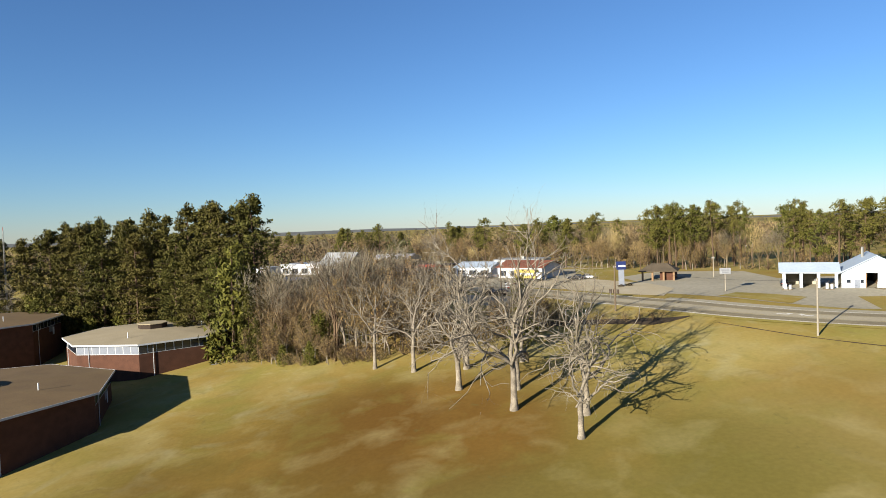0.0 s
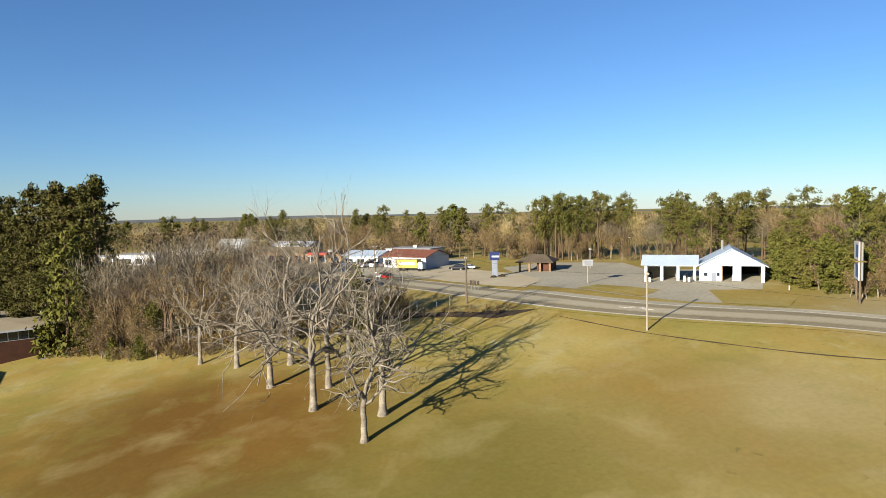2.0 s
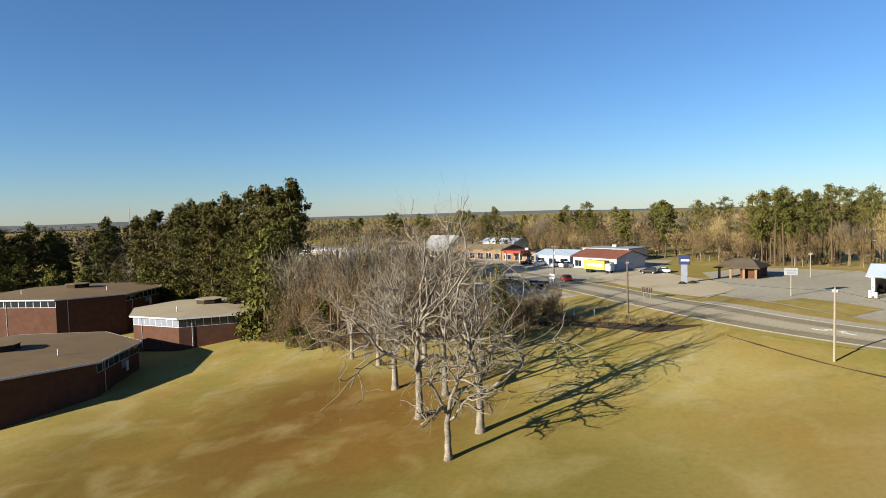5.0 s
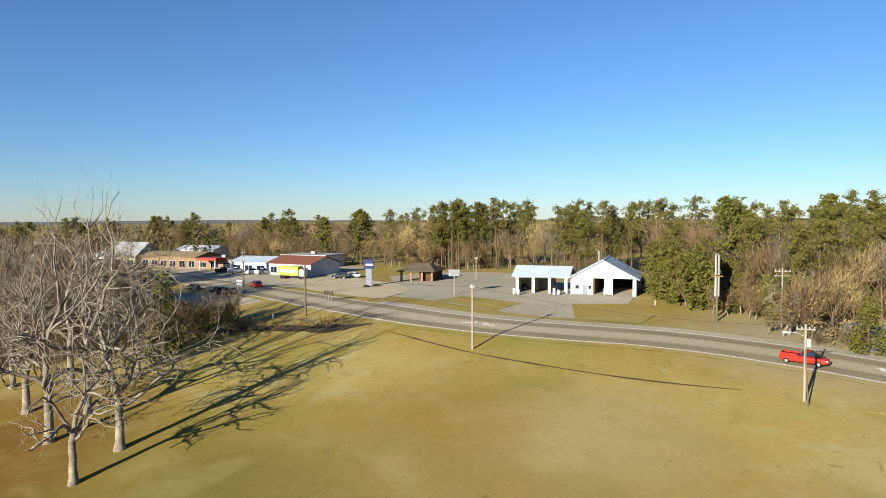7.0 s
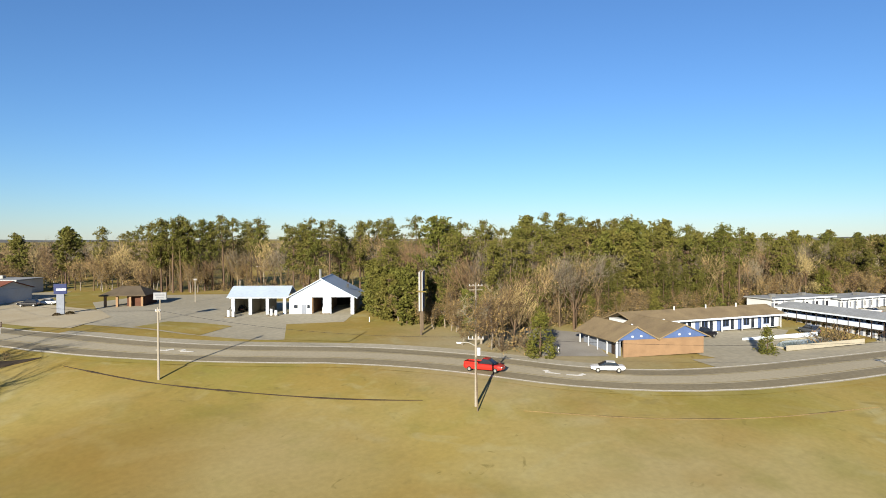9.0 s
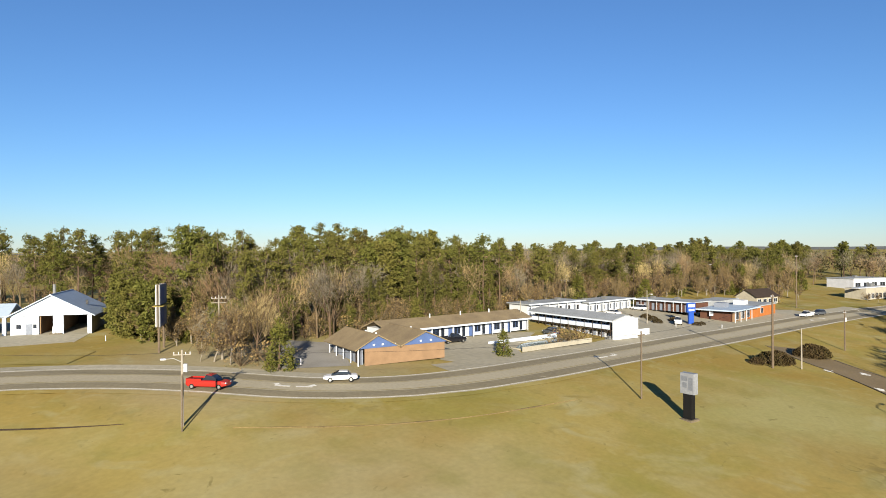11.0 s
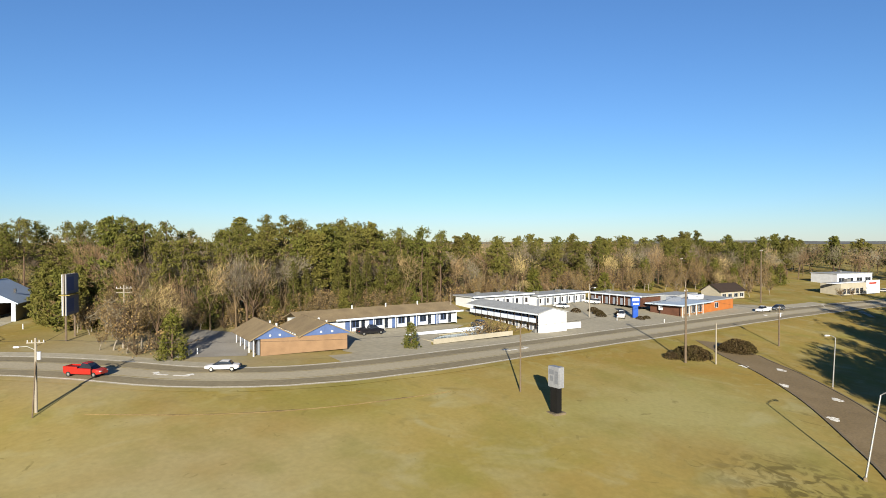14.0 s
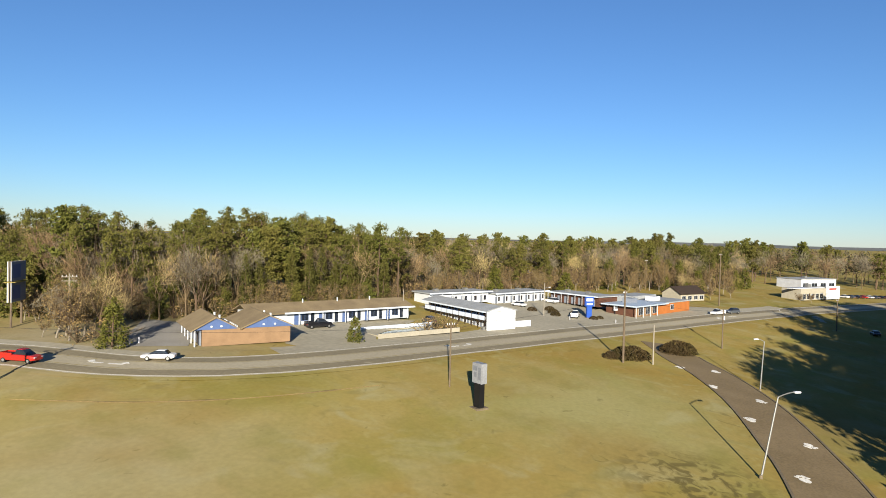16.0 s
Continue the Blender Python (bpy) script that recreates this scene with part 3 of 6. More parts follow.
def ditch(pts, w, label, m="soil_shade"):
    """A shallow ragged edge in the lawn, by default dark earth that includes a step's shade."""
    line = smooth_line([Vector(p) for p in pts], 2.0)
    vs, fs = [], []
    for i, p in enumerate(line):
        d = (line[min(i + 1, len(line) - 1)] - line[max(i - 1, 0)]).normalized()
        nrm = Vector((-d.y, d.x))
        k = w * min(1, i / 3 + 0.15, (len(line) - 1 - i) / 3 + 0.15) * (0.75 + 0.5 * noise.noise(Vector((p.x * 0.3, p.y * 0.3, 0))))
        for o, h in ((-0.5, 0.02), (-0.2, 0.1), (0.15, 0.05), (0.5, 0.02)):
            q = p + nrm * k * o
            vs.append((q.x, q.y, tri_height(q.x, q.y) + h))
    for i in range(len(line) - 1):
        for k in range(3):
            fs.append((i * 4 + k, i * 4 + k + 1, (i + 1) * 4 + k + 1, (i + 1) * 4 + k))
    return tagged(smesh("ditch", vs, fs, M[m]), label, "ditch", kind="structure")


# shade of the step along the verge, laid as a dark strip
ditch(((65, 111), (72.7, 97.2), (81.3, 86.6), (89.8, 77.8), (98, 70.4)), 0.5, "dark strip for the shaded ditch edge along the verge")
ditch(((105, 60), (115, 49.5), (127, 42), (143, 36.5)), 0.5, "faint worn rut in the dry lawn", "rut")
ditch(((33, 133), (45, 126), (56, 118.5), (63, 117.5)), 4.5, "dark brushy bank beside the field")

# ---- school ----


def octagon(r, z, off=22.5):
    return [Vector((r * math.cos(radians(off + 45 * k)), r * math.sin(radians(off + 45 * k)), z)) for k in range(8)]


def school_block(x, y, eave, r, turn, roof_m, label, wall=7.2):
    t = thing("school_building", x, y, turn, label, "school", "octagonal school blocks", z=eave - wall)
    out, inn = octagon(r, 0), octagon(r - 0.4, 0)
    for k in range(8):
        a, b = out[k], out[(k + 1) % 8]
        d = (b - a).normalized()
        nrm = Vector((d.y, -d.x, 0))
        bm = bmesh.new()
        lo = wall - 2.0 if k % 4 != 2 else wall - 0.02
        poly(bm, [a, b, b + Vector((0, 0, lo)), a + Vector((0, 0, lo))], 0.3)
        w = part("wall", bm, M["brick"], t)
        if lo < wall - 0.5:
            ln = (b - a).length
            n = 8
            o = part("window_band", plate([a + Vector((0, 0, lo)), b + Vector((0, 0, lo)), b + Vector((0, 0, wall)), a + Vector((0, 0, wall))], 0.2), M["white"], t)
            for j in range(n):
                p0, p1 = a + d * (ln * (j + 0.05) / n), a + d * (ln * (j + 0.95) / n)
                z0, z1 = lo + 0.12, wall - 0.12
                part("pane", plate([p + nrm * 0.03 + Vector((0, 0, z)) for p, z in ((p0, z0), (p1, z0), (p1, z1), (p0, z1))], 0.02), M["glass"] if k % 2 else M["greypaint"], o)
        part("downspout", rods((a + nrm * 0.12 + d * 3, a + nrm * 0.12 + d * 3 + Vector((0, 0, wall)), 0.06), seg=6), M["white"], w)
        if k in (7, 0):
            m0 = a + d * ((b - a).length * 0.55)
            part("window_panel", plate([m0 + nrm * 0.05 + Vector((0, 0, wall - 3.6)), m0 + d * 3.4 + nrm * 0.05 + Vector((0, 0, wall - 3.6)), m0 + d * 3.4 + nrm * 0.05 + Vector((0, 0, wall - 2.0)), m0 + nrm * 0.05 + Vector((0, 0, wall - 2.0))], 0.05), M["greypaint"], w)
            part("door", plate([m0 + d * 2.2 + nrm * 0.06 + Vector((0, 0, wall - 4.6)), m0 + d * 3.3 + nrm * 0.06 + Vector((0, 0, wall - 4.6)), m0 + d * 3.3 + nrm * 0.06 + Vector((0, 0, wall - 2.5)), m0 + d * 2.2 + nrm * 0.06 + Vector((0, 0, wall - 2.5))], 0.05), M["bluewhite"], w)
    ov, top = octagon(r + 0.9, wall), octagon(2.6, wall + 1.35)
    for k in range(8):
        a, b, c, d = ov[k], ov[(k + 1) % 8], top[(k + 1) % 8], top[k]
        part("roof_panel", plate([a + Vector((0, 0, 0.35)), b + Vector((0, 0, 0.35)), c, d], 0.2), roof_m, t)
        part("fascia", plate([a, b, b + Vector((0, 0, 0.37)), a + Vector((0, 0, 0.37))], 0.08), M["white"], t)
    bm = bmesh.new()
    poly(bm, octagon(3.4, wall + 2.4), 1.3)
    cu = part("cupola", bm, M["darkbrown"], t)
    bm = bmesh.new()
    poly(bm, octagon(3.6, wall + 2.55), 0.15)
    part("cupola_roof", bm, roof_m, cu)
    for u, v in ((0.55, -0.2), (-0.4, -0.5)):
        part("roof_vent", rods(((r * u, r * v, wall + 0.6), (r * u, r * v, wall + 2.1), 0.12)), M["white"], t)
    return t


school_block(-70.0, 127.0, -0.5, 25.0, 10, M["schoolroof"], "octagonal brown-roofed brick school block with a dark skylight", 9.0)
school_block(-49.4, 174.5, 2.2, 19.6, 28, M["paleroof"], "octagonal brick school block with a pale tan roof and window band", 8.0)
school_block(-106.0, 200.0, 4.0, 24.0, 0, M["schoolroof"], "octagonal brown-roofed brick school block behind a white walkway", 12.0)


def walkway(x, y, turn, length):
    t = thing("covered_walkway", x, y, turn, "white flat-roofed walkway canopy on slim posts between school blocks", "walkway")
    part("canopy", boxes((0, -1.6, 3.1, length, 1.6, 3.4), bevel=0.04), M["white"], t)
    n = max(2, int(length / 4))
    for k in range(n + 1):
        for s in (-1.4, 1.4):
            part("post", boxes((length * k / n - 0.08, s - 0.08, 0, length * k / n + 0.08, s + 0.08, 3.1)), M["white"], t)


walkway(-90, 163, 22, 17)
walkway(-88, 154, 62, 14)


def bike_rack(x, y):
    t = thing("bicycle_rack", x, y, 10, "pale metal bicycle rack beside the brick wall", "bicycle rack")
    for k in range(6):
        bm = bmesh.new()
        for j in range(6):
            a0, a1 = math.pi * j / 6, math.pi * (j + 1) / 6
            rod(bm, (k * 0.9 + 0.5 * math.cos(a0), 0, 0.2 + 0.9 * math.sin(a0)), (k * 0.9 + 0.5 * math.cos(a1), 0, 0.2 + 0.9 * math.sin(a1)), 0.05, seg=5)
        part("loop", bm, M["steel"], t)
    part("base_rail", boxes((-0.6, -0.06, 0, 5.2, 0.06, 0.22)), M["steel"], t)


bike_rack(-32.0, 156.5)


def radio_mast(x, y, h):
    t = thing("radio_mast", x, y, 15, "thin grey lattice radio mast rising beside the pines", "mast", sink=0.3)
    legs = [Vector((0.35 * math.cos(a), 0.35 * math.sin(a), 0)) for a in (0.5, 2.594, 4.689)]
    for p in legs:
        part("mast_leg", rods((p, p * 0.6 + Vector((0, 0, h)), 0.05, 0.035), seg=5), M["steel"], t)
    n = int(h / 1.5)
    bm = bmesh.new()
    for k in range(n):
        s0, s1 = 1 - 0.4 * k / n, 1 - 0.4 * (k + 1) / n
        for j in range(3):
            rod(bm, legs[j] * s0 + Vector((0, 0, h * k / n)), legs[(j + 1) % 3] * s1 + Vector((0, 0, h * (k + 1) / n)), 0.025, seg=4)
    part("lattice_bracing", bm, M["steel"], t)
    part("beacon", rods(((0, 0, h), (0, 0, h + 1.2), 0.12, 0.05), seg=6), M["redpaint"], t)


radio_mast(-110, 236, 38)


# ---- wash bays across the road ----
def car_wash():
    ang = math.degrees(math.atan2(-0.585, 0.81))
    t = thing("car_wash", 99.0, 138.6, ang, "white car wash with open bays, blue-grey metal roof and gabled hall", "car wash")
    # local x runs along the front, y away from the road
    L1, L2, D, e1 = 11.6, 25.0, 8.4, 3.4
    for x in (0.2, 3.7, 7.2, 10.7):
        part("pillar", boxes((x - 0.3, 0, 0, x + 0.3, 0.6, e1), bevel=0.03), M["bluewhite"], t)
    for x in (0.2, 3.7, 7.2):
        part("bay_wall", boxes((x - 0.12, 0.62, 0, x + 0.12, D - 0.3, e1)), M["cream"], t)
    part("rear_wall", boxes((0, D - 0.28, 0, L1 * 0.62, D, e1)), M["cream"], t)
    part("front_beam", boxes((-0.5, -0.2, e1, L1, 0.2, e1 + 0.45)), M["bluewhite"], t)
    for x in (2.0, 5.5, 9.0):
        part("spray_boom", rods(((x, 3, 3.0), (x, 6, 3.0), 0.05), seg=6), M["black"], t)
        part("coin_box", boxes((x + 1.2, 0.7, 1.0, x + 1.55, 1.0, 1.9), bevel=0.02), M["black"], t)
    part("roof_slope", plate([(-0.9, -0.7, e1 + 0.3), (L1, -0.7, e1 + 0.3), (L1, D / 2, e1 + 2.3), (-0.9, D / 2, e1 + 2.3)], 0.14), M["metalroof"], t)
    part("roof_slope", plate([(-0.9, D / 2, e1 + 2.3), (L1, D / 2, e1 + 2.3), (L1, D + 0.7, e1 + 0.3), (-0.9, D + 0.7, e1 + 0.3)], 0.14), M["metalroof"], t)
    part("gable_end", plate([(-0.1, 0, e1), (-0.1, D, e1), (-0.1, D / 2, e1 + 2.05)][::-1], 0.15), M["bluewhite"], t)
    x0, x1, e2, ap, D2 = L1 + 0.1, L2, 3.7, 7.3, 15.5
    gable_roof(t, x0, x1, -0.2, D2, e2, ap, M["metalroof"], over=0.7)
    part("gable_end", plate([(x0, -0.15, e2 - 0.1), (x1, -0.15, e2 - 0.1), ((x0 + x1) / 2, -0.15, ap - 0.05)], -0.2), M["bluewhite"], t)
    part("wall", boxes((x0, 0, 0, x0 + 4.6, 0.3, e2 - 0.11)), M["bluewhite"], t)
    part("pier", boxes((x0 + 6.9, 0, 0, x0 + 8.6, 0.4, e2 - 0.11)), M["bluewhite"], t)
    part("pier", boxes((x1 - 0.7, 0, 0, x1, 0.4, e2 - 0.11)), M["bluewhite"], t)
    part("side_wall", boxes((x1 - 0.3, 0.42, 0, x1, D2, e2 - 0.1)), M["cream"], t)
    part("side_wall", boxes((x0, 0.32, 0, x0 + 0.3, D2, e2 - 0.1)), M["cream"], t)
    part("rear_wall", boxes((x0 + 0.32, D2 - 0.3, 0, x1 - 0.32, D2, e2 - 0.1)), M["darkbrown"], t)
    part("partition", boxes((x0 + 7.6, 0.42, 0, x0 + 7.9, D2 - 0.32, e2 - 0.12)), M["tanbrick"], t)
    part("partition", boxes((x0 + 4.62, 0.32, 0, x0 + 4.85, D2 - 0.32, e2 - 0.12)), M["tanbrick"], t)
    window(t, x0 + 0.9, 0, 1.2, 0.9, 0.9, M["white"])
    part("door", boxes((x0 + 2.5, -0.05, 0, x0 + 3.5, -0.01, 2.1)), M["greypaint"], t)
    window(t, x0 + 3.6, 0, 1.2, 0.7, 0.9, M["white"])
    part("vent_pipe", rods(((x0 + 5.0, 9, ap - 1), (x0 + 5.0, 9, ap + 1.6), 0.3)), M["steel"], t)
    part("roof_vent", boxes((x1 - 2.2, 6, e2 + 1.4, x1 - 1.8, 6.4, e2 + 2.2)), M["black"], t)
    return t


car_wash()


def vacuum(x, y):
    t = thing("vacuum_island", x, y, -35, "white car vacuum on a small kerbed island", "vacuum")
    part("island", boxes((-1.1, -0.6, 0, 1.1, 0.6, 0.2), bevel=0.06), M["kerb"], t)
    part("vacuum_tank", rods(((-0.3, 0, 0.2), (-0.3, 0, 1.5), 0.32, 0.28), seg=12), M["white"], t)
    part("hose", rods(((-0.3, 0, 1.5), (0.1, 0, 2.1), 0.05), ((0.1, 0, 2.1), (0.6, 0, 0.6), 0.05), seg=6), M["black"], t)
    part("waste_bin", rods(((0.6, 0, 0.2), (0.6, 0, 1.2), 0.28, 0.3), seg=10), M["panel"], t)


for p in ((97.3, 135.0), (104.6, 131.0), (114.5, 127.5)):
    vacuum(*p)


def post_sign(x, y, turn, h, w, hh, face, post, label, bars, posts=1, name="sign", depth=0.5, box_base=False, group=""):
    t = thing(name, x, y, turn, label, "sign", group)
    if posts == 1:
        if box_base:
            part("post", boxes((-w * 0.3, -depth * 0.45, 0, w * 0.3, depth * 0.45, h - hh), bevel=0.03), post, t)
            part("footing", boxes((-w * 0.45, -depth, -0.2, w * 0.45, depth, 0.15), bevel=0.03), M["kerb"], t)
        else:
            part("post", rods(((0, 0, 0), (0, 0, h), 0.14, 0.12)), post, t)
    else:
        for s in (-1, 1):
            part("post", rods(((s * w * 0.32, 0, 0), (s * w * 0.32, 0, h - 0.1), 0.12, 0.11)), post, t)
    c = part("cabinet", boxes((-w / 2, -depth / 2, h - hh, w / 2, depth / 2, h), bevel=0.05), face, t)
    for u0, z0, u1, z1 in bars:
        for s in (-1, 1):
            y0 = s * (depth / 2 + 0.01)
            part("lettering", boxes((-w / 2 + u0 * w, min(y0, y0 + 0.015 * s), h - hh + z0 * hh, -w / 2 + u1 * w, max(y0, y0 + 0.015 * s), h - hh + z1 * hh)), M["bars"] if face is not M["navy"] and face is not M["blue"] else M["panel"], c)
    return t


post_sign(85.5, 140.5, -25, 5.4, 2.4, 1.4, M["signgrey"], M["palepole"], "grey roadside sign on a pale post beside the wash lot", ((0.15, 0.55, 0.85, 0.75), (0.2, 0.2, 0.8, 0.4)))
post_sign(72.0, 167.0, -20, 6.6, 2.5, 2.2, M["navy"], M["greypaint"], "navy bank sign with a white band on a grey pylon", ((0.2, 0.35, 0.95, 0.55),), box_base=True, depth=0.6)
post_sign(237.0, 49.0, -40, 5.6, 2.4, 2.5, M["blue"], M["blue"], "tall blue motel sign with a pale panel on a blue pylon", ((0.1, 0.55, 0.9, 0.85), (0.15, 0.15, 0.85, 0.35)), box_base=True, depth=0.7)
post_sign(252.5, 47.5, -40, 2.6, 2.4, 1.5, M["panel"], M["black"], "small white letter board on two posts", ((0.1, 0.3, 0.9, 0.7),), posts=2, depth=0.2)
post_sign(147.9, 23.0, -106, 6.1, 2.0, 2.7, M["signgrey"], M["black"], "grey-white school message sign on a thick black post", ((0.12, 0.62, 0.55, 0.85), (0.2, 0.3, 0.5, 0.55), (0.62, 0.2, 0.92, 0.8)), box_base=True, depth=1.0)
post_sign(41.5, 170.5, -50, 3.2, 2.0, 1.2, M["panel"], M["white"], "faded white lot sign on two posts", ((0.1, 0.3, 0.9, 0.7),), posts=2, depth=0.2)


def billboard(x, y):
    t = thing("billboard", x, y, 50.5, "tall stacked billboard with faded blue panels on steel posts", "billboard")
    for u in (-2.2, 2.2):
        part("post", rods(((u, 0, -0.2), (u, 0, 11.2), 0.2, 0.17)), M["polewood"], t)
    for z in (4.2, 7.8):
        for s in (-1, 1):
            p = part("panel", boxes((-3.0, s * 0.3 - 0.06, z, 3.0, s * 0.3 + 0.06, z + 3.3)), M["greypaint"] if s < 0 else M["panel"], t)
            part("artwork", boxes((-2.6, s * 0.37 - 0.01, z + 0.5, 0.6, s * 0.37 + 0.01, z + 2.8)), M["bluetrim"], p)
            for k in range(5):
                part("stringer", boxes((-2.8 + k * 1.4 - 0.08, s * 0.16 - 0.08, z, -2.8 + k * 1.4 + 0.08, s * 0.16 + 0.07, z + 3.3)), M["palepole"], p)
    part("catwalk", boxes((-3.0, -0.9, 7.55, 3.0, 0.9, 7.65)), M["yellow"], t)


billboard(120.0, 101.0)


def bank_kiosk():
    t = thing("bank_drive_in", 88.0, 176.5, -33, "low bank drive-in with brown hipped roof and brick posts", "bank")
    w, d, h = 9.0, 9.0, 2.7
    for x in (-w / 2 + 0.3, -w / 6, w / 6, w / 2 - 0.3):
        part("post", boxes((x - 0.25, -d / 2, 0, x + 0.25, -d / 2 + 0.5, h)), M["tanbrick"], t)
    part("office", boxes((0.4, -d / 2 + 1.2, 0, w / 2, d / 2, h)), M["brick"], t)
    a, b = [(-w / 2 - 0.8, -d / 2 - 0.8), (w / 2 + 0.8, -d / 2 - 0.8), (w / 2 + 0.8, d / 2 + 0.8), (-w / 2 - 0.8, d / 2 + 0.8)], [(-2.2, 0), (2.2, 0)]
    for lo, hi in (((0, 1), (1, 0)), ((1, 2), (1,)), ((2, 3), (0, 1)), ((3, 0), (0,))):
        part("roof_slope", plate([(*a[k], h) for k in lo] + [(*b[k], h + 1.9) for k in hi], 0.15), M["bankroof"], t)
    part("soffit", boxes((-w / 2 - 0.7, -d / 2 - 0.7, h - 0.18, w / 2 + 0.7, d / 2 + 0.7, h - 0.16)), M["darkbrown"], t)


bank_kiosk()


# ---- shops down the road ----
def shop(x, y, turn, w, d, h, walls, roof, label, gable=0.0, doors=3, name="shop", canopy=None):
    t = thing(name, x, y, turn, label, "shop", "shops along the highway")
    part("wall", boxes((-w / 2, -d / 2, 0, w / 2, d / 2, h)), walls, t)
    if gable:
        part("roof_slope", plate([(-w / 2 - 0.6, -d / 2 - 0.6, h), (w / 2 + 0.6, -d / 2 - 0.6, h), (w / 2 + 0.6, 0, h + gable), (-w / 2 - 0.6, 0, h + gable)], 0.15), roof, t)
        part("roof_slope", plate([(-w / 2 - 0.6, 0, h + gable), (w / 2 + 0.6, 0, h + gable), (w / 2 + 0.6, d / 2 + 0.6, h), (-w / 2 - 0.6, d / 2 + 0.6, h)], 0.15), roof, t)
        for s in (-1, 1):
            part("gable_end", plate([(s * (w / 2 - 0.1), -d / 2, h), (s * (w / 2 - 0.1), d / 2, h), (s * (w / 2 - 0.1), 0, h + gable - 0.1)], 0.15), walls, t)
    else:
        part("roof", boxes((-w / 2 - 0.3, -d / 2 - 0.3, h, w / 2 + 0.3, d / 2 + 0.3, h + 0.3)), roof, t)
        part("roof_unit", boxes((-1, 0, h + 0.3, 0.6, 1.4, h + 1.2)), M["steel"], t)
    if canopy:
        part("canopy", boxes((-w * 0.2, -d / 2 - 5, h - 0.2, w * 0.3, -d / 2 - 0.35, h + 0.7), bevel=0.05), canopy, t)
        for u in (-w * 0.15, w * 0.25):
            part("canopy_post", boxes((u - 0.15, -d / 2 - 4.6, 0, u + 0.15, -d / 2 - 4.3, h - 0.2)), M["white"], t)
    for k in range(doors):
        u = -w / 2 + w * (k + 0.5) / doors
        window(t, u - w / doors * 0.32, -d / 2, 0.5, w / doors * 0.64, h * 0.55, M["white"], panes=2)
    return t


shop(60.5, 213, -48, 17, 13, 3.6, M["white"], M["redroof"], "white roadside store with a faded red roof", 2.0, 4)
shop(48, 232, -40, 14, 12, 3.4, M["bluewhite"], M["metalroof"], "pale blue-white shop with a metal roof", 1.6)
shop(66, 240, -40, 18, 12, 4.2, M["white"], M["greyroof"], "white flat-roofed shop building", 0, 4)
shop(36, 254, -38, 16, 10, 3.6, M["tanbrick"], M["darkbrown"], "tan brick shop front with a bright red canopy", 0, 3, canopy=M["redpaint"])
shop(20, 274, -38, 26, 13, 4.4, M["tanbrick"], M["shingle"], "tan brick store with a brown roof and a row of openings", 1.6, 6)
shop(0, 300, -38, 16, 14, 4.0, M["cream"], M["greyroof"], "tan store with a steep grey roof", 5.5, 3)
shop(-14, 316, -30, 26, 14, 4.6, M["panel"], M["panel"], "long pale flat-roofed store", 0, 5)
shop(-42, 322, -25, 22, 14, 4.4, M["white"], M["greyroof"], "white flat-roofed store with wide windows", 0, 4)
shop(-68, 338, -20, 26, 15, 4.6, M["cream"], M["panel"], "cream store with a pale roof", 0, 4)
shop(26, 318, -38, 20, 12, 4.2, M["panel"], M["panel"], "pale grey warehouse shop", 1.8, 3)
shop(-100, 350, -14, 30, 16, 4.6, M["white"], M["panel"], "long white store among bare trees", 0, 5)
shop(-6, 246, -48, 12, 9, 3.2, M["white"], M["panel"], "small white roadside shop", 0, 3)
shop(-22, 270, -48, 16, 9, 3.4, M["cream"], M["panel"], "cream roadside shop with a pale roof", 0, 3)


# ---- brick and blue motel ----
def motel_low():
    o = Vector((134.3, 69.3))
    ang = math.degrees(math.atan2(-5.8, 14.7))
    t = thing("motel_lodge", o.x, o.y, ang, "low tan brick motel with brown roofs and blue gables", "motel")
    W, D, h = 15.8, 12.5, 2.7
    part("front_wall", boxes((1.2, 0, 0, W, 0.3, h)), M["tanbrick"], t)
    for x0, x1 in ((-0.2, 6.9), (7.6, 16.4)):
        gable_roof(t, x0, x1, 0.0, D, h, h + 1.9, M["shingle"], over=0.45)
        part("gable_end", plate([(x0, 0.05, h), (x1, 0.05, h), ((x0 + x1) / 2, 0.05, h + 1.85)], -0.15), M["bluetrim"], t)
        for u in (0.4, 0.62):
            part("floodlight", boxes((x0 + (x1 - x0) * u - 0.16, -0.3, h + 0.35, x0 + (x1 - x0) * u + 0.16, 0.0, h + 0.65), bevel=0.04), M["white"], t)
        xm = (x0 + x1) / 2
        for k in range(2):
            part("roof_vent", rods(((xm + 1.2, 3 + 4 * k, h + 1.0), (xm + 1.2, 3 + 4 * k, h + 2.0), 0.14, 0.18)), M["white"], t)
    part("valley_gutter", boxes((6.95, 0.2, h - 0.2, 7.55, D, h - 0.05)), M["greypaint"], t)
    for k in range(9):
        part("gutter_bracket", boxes((6.9, 0.8 + k * 1.3, h + 0.05, 7.1, 1.0 + k * 1.3, h + 0.35)), M["white"], t)
    part("side_wall", boxes((1.0, 0.9, 0, 1.25, D, h)), M["greypaint"], t)
    part("corner_post", boxes((0, 0.1, 0, 0.2, 0.3, h)), M["white"], t)
    for k in range(4):
        part("porch_post", boxes((0, 3 + 3 * k, 0, 0.15, 3.15 + 3 * k, h)), M["white"], t)
    part("door", boxes((0.95, 2.2, 0, 1.0, 3.2, 2.1)), M["darkbrown"], t)
    part("side_wall", boxes((W - 0.25, 0.32, 0, W, D, h)), M["white"], t)
    part("rear_wall", boxes((1.27, D - 0.3, 0, W - 0.27, D, h)), M["tanbrick"], t)
    return t


motel_low()


